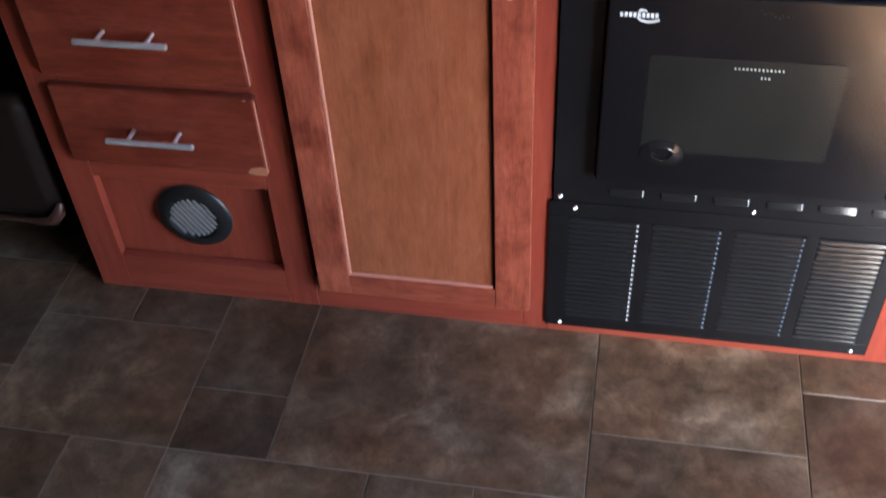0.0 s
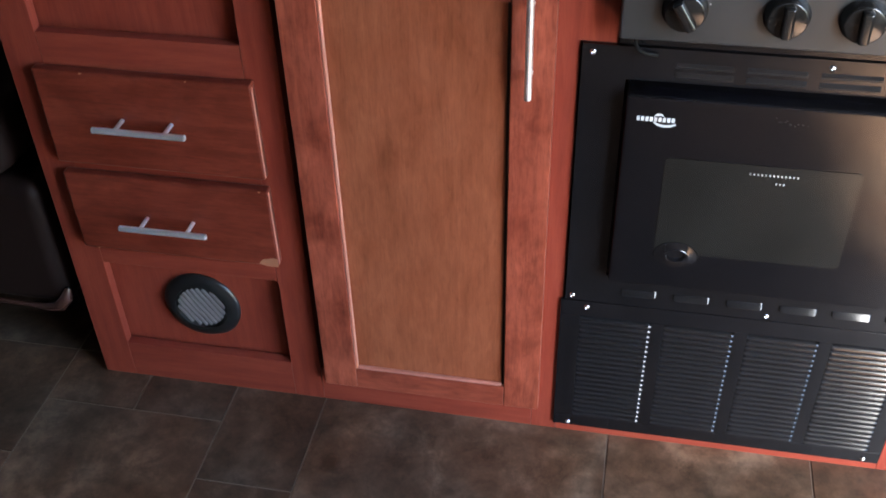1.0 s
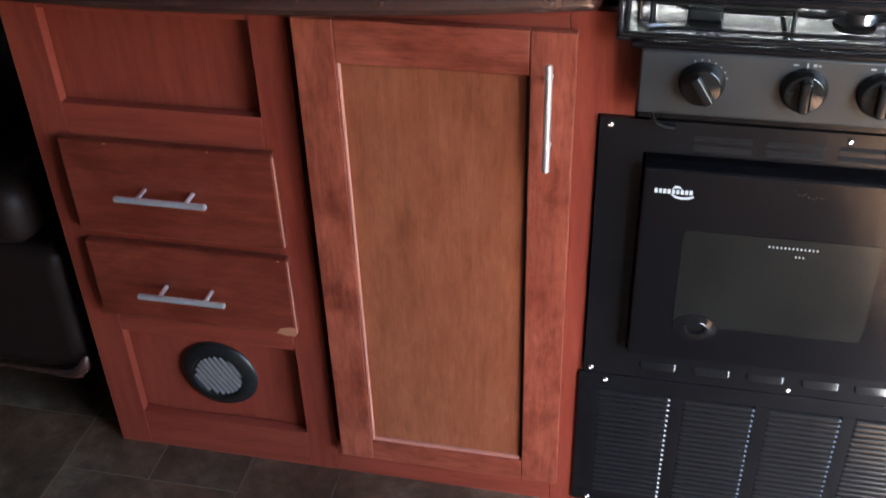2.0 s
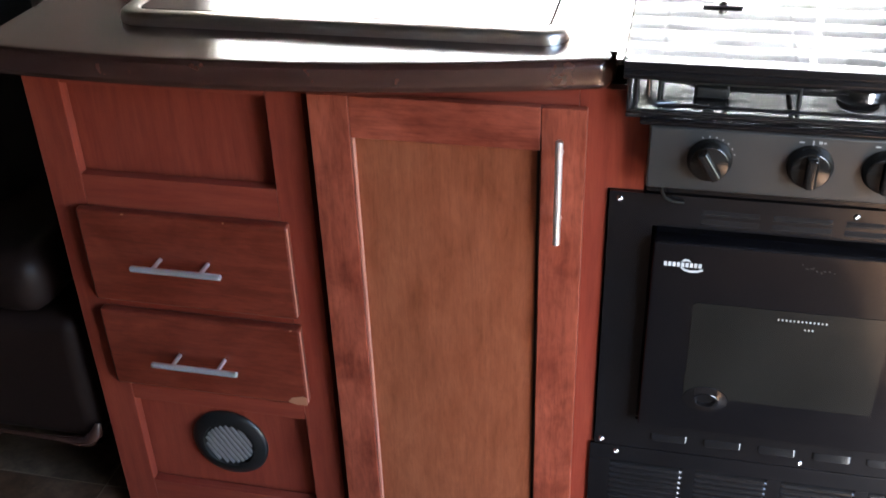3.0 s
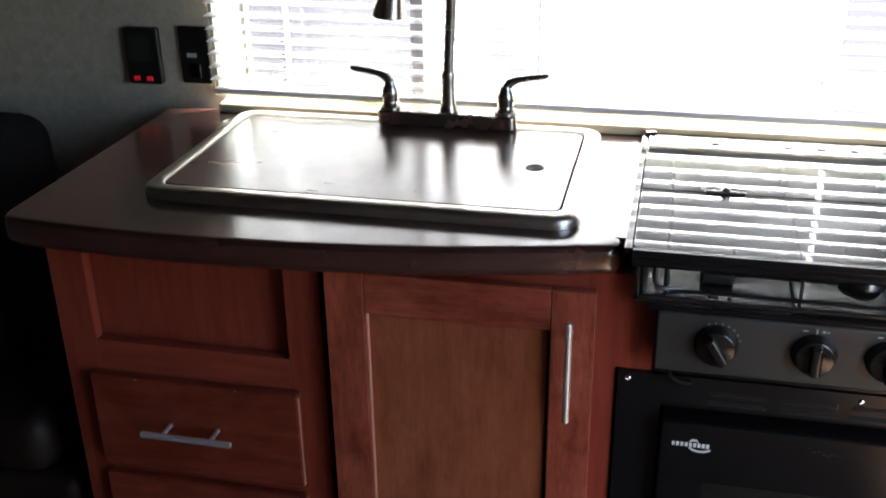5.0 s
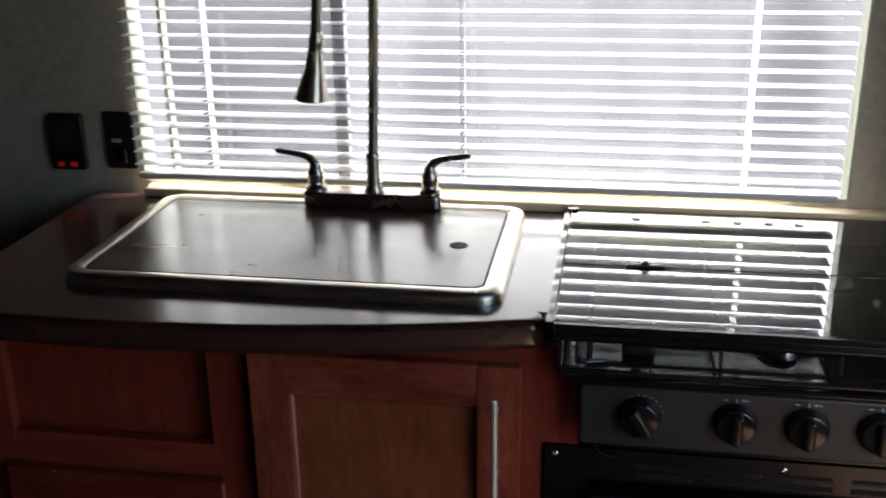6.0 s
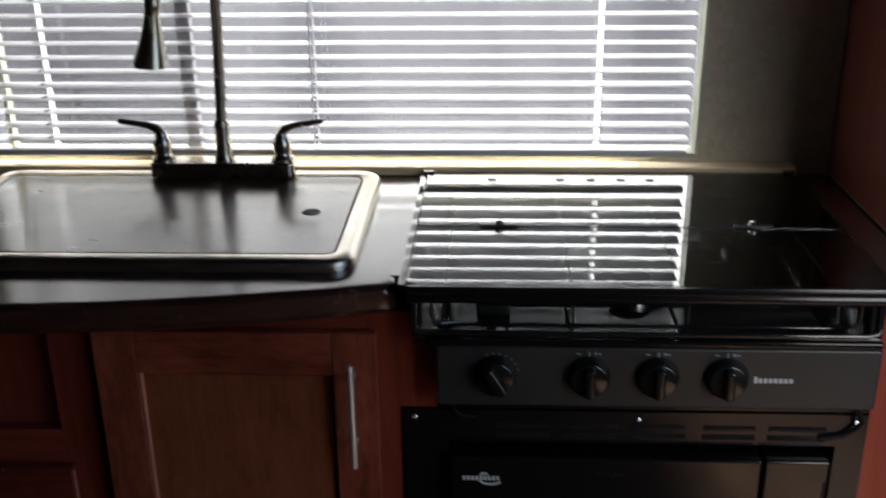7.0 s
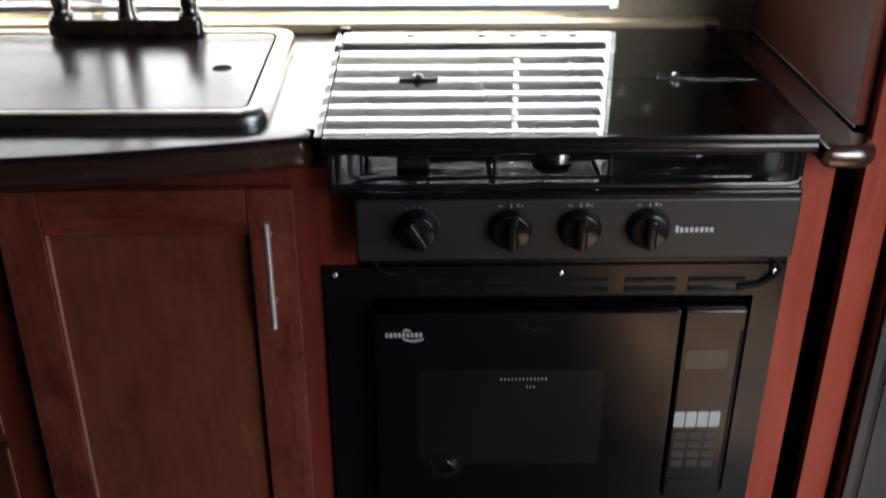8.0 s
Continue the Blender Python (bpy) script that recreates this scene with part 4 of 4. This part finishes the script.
part("side_panel", box(0.660, 0.676, FT, 0.455, COUNTER, 1.98), SIDE_CHERRY, fcab, "glossy cherry side of the fridge cabinet, darker than its front")
# the gap's shade is put into this board's black colour
part("lower_side", box(0.660, 0.676, 0.075, 0.455, 0.0, COUNTER - 0.0005), RUBBER_AND_SHADE, fcab, "board in the gap below the counter, blackened for its shade")
part("face_stile", box(0.678, 0.720, -0.002, FT - 0.0002, 0.0, 1.98, bevel=0.0012), CHERRY, fcab)
part("face_stile", box(1.01, 1.05, -0.002, FT - 0.0002, 0.0, 1.98, bevel=0.0012), CHERRY, fcab)
part("face_rail", box(0.7202, 1.0098, -0.002, FT - 0.0002, 1.5, 1.98, bevel=0.0012), CHERRY_X, fcab)
part("face_rail", box(0.7202, 1.0098, -0.002, FT - 0.0002, 0.0, 0.05, bevel=0.0012), CHERRY_X, fcab)
part("side_panel", box(1.034, 1.05, FT, 0.455, 0.0, 1.98), CHERRY, fcab)
fridge = thing("fridge", (0.865, 0.2, 0.051), "black trailer fridge with a framed door", "fridge")
part("body", box(0.726, 1.004, 0.02, 0.44, 0.055, 1.495), RUBBER_AND_SHADE, fridge)
fdoor = part("fridge_door", box(0.728, 1.002, -0.030, 0.0195, 0.058, 1.49, bevel=0.006, seg=3), BLACK_PLASTIC, fridge)
part("door_skin", box(0.752, 0.976, -0.0325, -0.0302, 0.085, 1.465, bevel=0.001), FRIDGE_BLACK, fdoor, "dark grey door insert")
part("door_edge", box(0.730, 0.743, -0.034, -0.0302, 0.075, 1.475, bevel=0.001), FRIDGE_BLACK, fdoor)

# ---- wall panels beside the window ----
mon = thing("monitor_panel", (-0.881, Y1, 0.953), "black tank monitor panel with two red lights", "control panel")
part("housing", upright(slab(rounded(-0.914, -0.848, 0.953, 1.055, 0.006, 3), 0, 0.013, bevel=0.003, seg=2), Y1 - 0.0004), BLACK_PLASTIC, mon)
for x in (-0.896, -0.871):
    part("indicator_light", box(x - 0.006, x + 0.006, Y1 - 0.0158, Y1 - 0.0135, 0.960, 0.968, bevel=0.001), LED_RED, mon, "glowing red indicator light")
part("display_strip", box(-0.902, -0.862, Y1 - 0.0148, Y1 - 0.0136, 0.995, 1.041), DISPLAY, mon)
sw = thing("switch_plate", (-0.782, Y1, 0.957), "black wall switch plate with a white label", "switch")
part("plate", upright(slab(rounded(-0.811, -0.755, 0.957, 1.059, 0.004, 3), 0, 0.007, bevel=0.002, seg=2), Y1 - 0.0004), BLACK_PLASTIC, sw)
part("rocker", box(-0.794, -0.772, Y1 - 0.0125, Y1 - 0.0076, 0.968, 0.994, bevel=0.002), BLACK_GLOSS, sw)
part("label_strip", box(-0.797, -0.779, Y1 - 0.0084, Y1 - 0.0076, 1.0045, 1.0115), WHITE_PRINT, sw)

# ---- brown leather seat beside the cabinet ----
seat = thing("leather_armchair", (-1.25, 0.2, 0), "dark brown leather armchair beside the cabinet", "armchair")
part("seat_base", box(-1.62, -0.862, 0.012, 0.44, 0.135, 0.40, bevel=0.03, seg=4), LEATHER, seat)
part("piping", tube([(-1.59, 0.010, 0.138), (-1.2, 0.010, 0.138), (-0.945, 0.008, 0.139), (-0.905, 0.006, 0.142), (-0.880, 0.006, 0.150), (-0.868, 0.010, 0.163), (-0.864, 0.018, 0.180)], [0.004, 0.004, 0.005, 0.010, 0.013, 0.012, 0.006], 14), PIPING, seat, "glossy rolled lower edge")
part("seat_cushion", box(-1.60, -0.90, 0.0, 0.34, 0.401, 0.52, bevel=0.045, seg=4), LEATHER, seat)
part("backrest", box(-1.62, -1.05, 0.16, 0.42, 0.45, 0.91, bevel=0.055, seg=4), GREY_FABRIC, seat, "dark grey padded backrest")
for x in (-1.54, -0.98):
    for y in (0.16, 0.38):
        part("leg", rod((x, y, 0.0), (x, y, 0.138), 0.018, 0.024, 14), BLACK_PLASTIC, seat)

# ---- floor of slate-look tiles ----
floor = solo("floor", box(X0, X1, Y0, Y1, -0.03, -0.0022), GROUT, "brown slate-look vinyl tile floor with thin joints", "floor", "structure")
UX, UY, OX, OY, GAP = 0.1655, 0.1255, -0.572, -0.0825, 0.0022
taken = {}
fixed = [(0, -1, 1, 2), (0, -2, 1, 1), (1, -2, 3, 3), (4, -1, 2, 2), (4, -3, 2, 2), (6, 0, 2, 1), (6, -2, 2, 2), (-1, 0, 1, 2), (-2, 0, 1, 1), (-2, -2, 2, 2), (0, -3, 2, 1), (2, -3, 1, 1), (3, -3, 1, 1), (-4, -1, 2, 2)]
pick = random.Random(11)
tiles = []


def lay(i, j, w, h):
    if any((i + a, j + b) in taken for a in range(w) for b in range(h)):
        return False
    for a in range(w):
        for b in range(h):
            taken[i + a, j + b] = 1
    tiles.append((i, j, w, h))
    return True


for f in fixed:
    lay(*f)
for j in range(-14, 4):
    for i in range(-10, 16):
        if (i, j) not in taken:
            for w, h in pick.sample([(2, 2), (2, 1), (3, 2), (1, 2)], 4) + [(1, 1)]:
                if lay(i, j, w, h):
                    break
tile_data = {}
for i, j, w, h in tiles:
    x0, y0 = OX + i * UX, OY + j * UY
    while w and x0 + w * UX > X1 + 0.04:
        w -= 1
    while h and y0 + h * UY > Y1 + 0.04:
        h -= 1
    if not w or not h or x0 < X0 - 0.04 or y0 < Y0 - 0.04:
        continue
    if x0 + w * UX < X0 or x0 > X1 or y0 > Y1 or y0 + h * UY < Y0:
        continue
    if (w, h) not in tile_data:
        bm = box(GAP / 2, w * UX - GAP / 2, GAP / 2, h * UY - GAP / 2, -0.0021, 0.0, bevel=0.0008, seg=1)
        me = bpy.data.meshes.new("tile")
        bm.to_mesh(me)
        bm.free()
        me.materials.append(SLATE)
        tile_data[w, h] = me
    o = new("floor_tile", tile_data[w, h])
    o.parent = floor
    o.location = (x0, y0, 0)
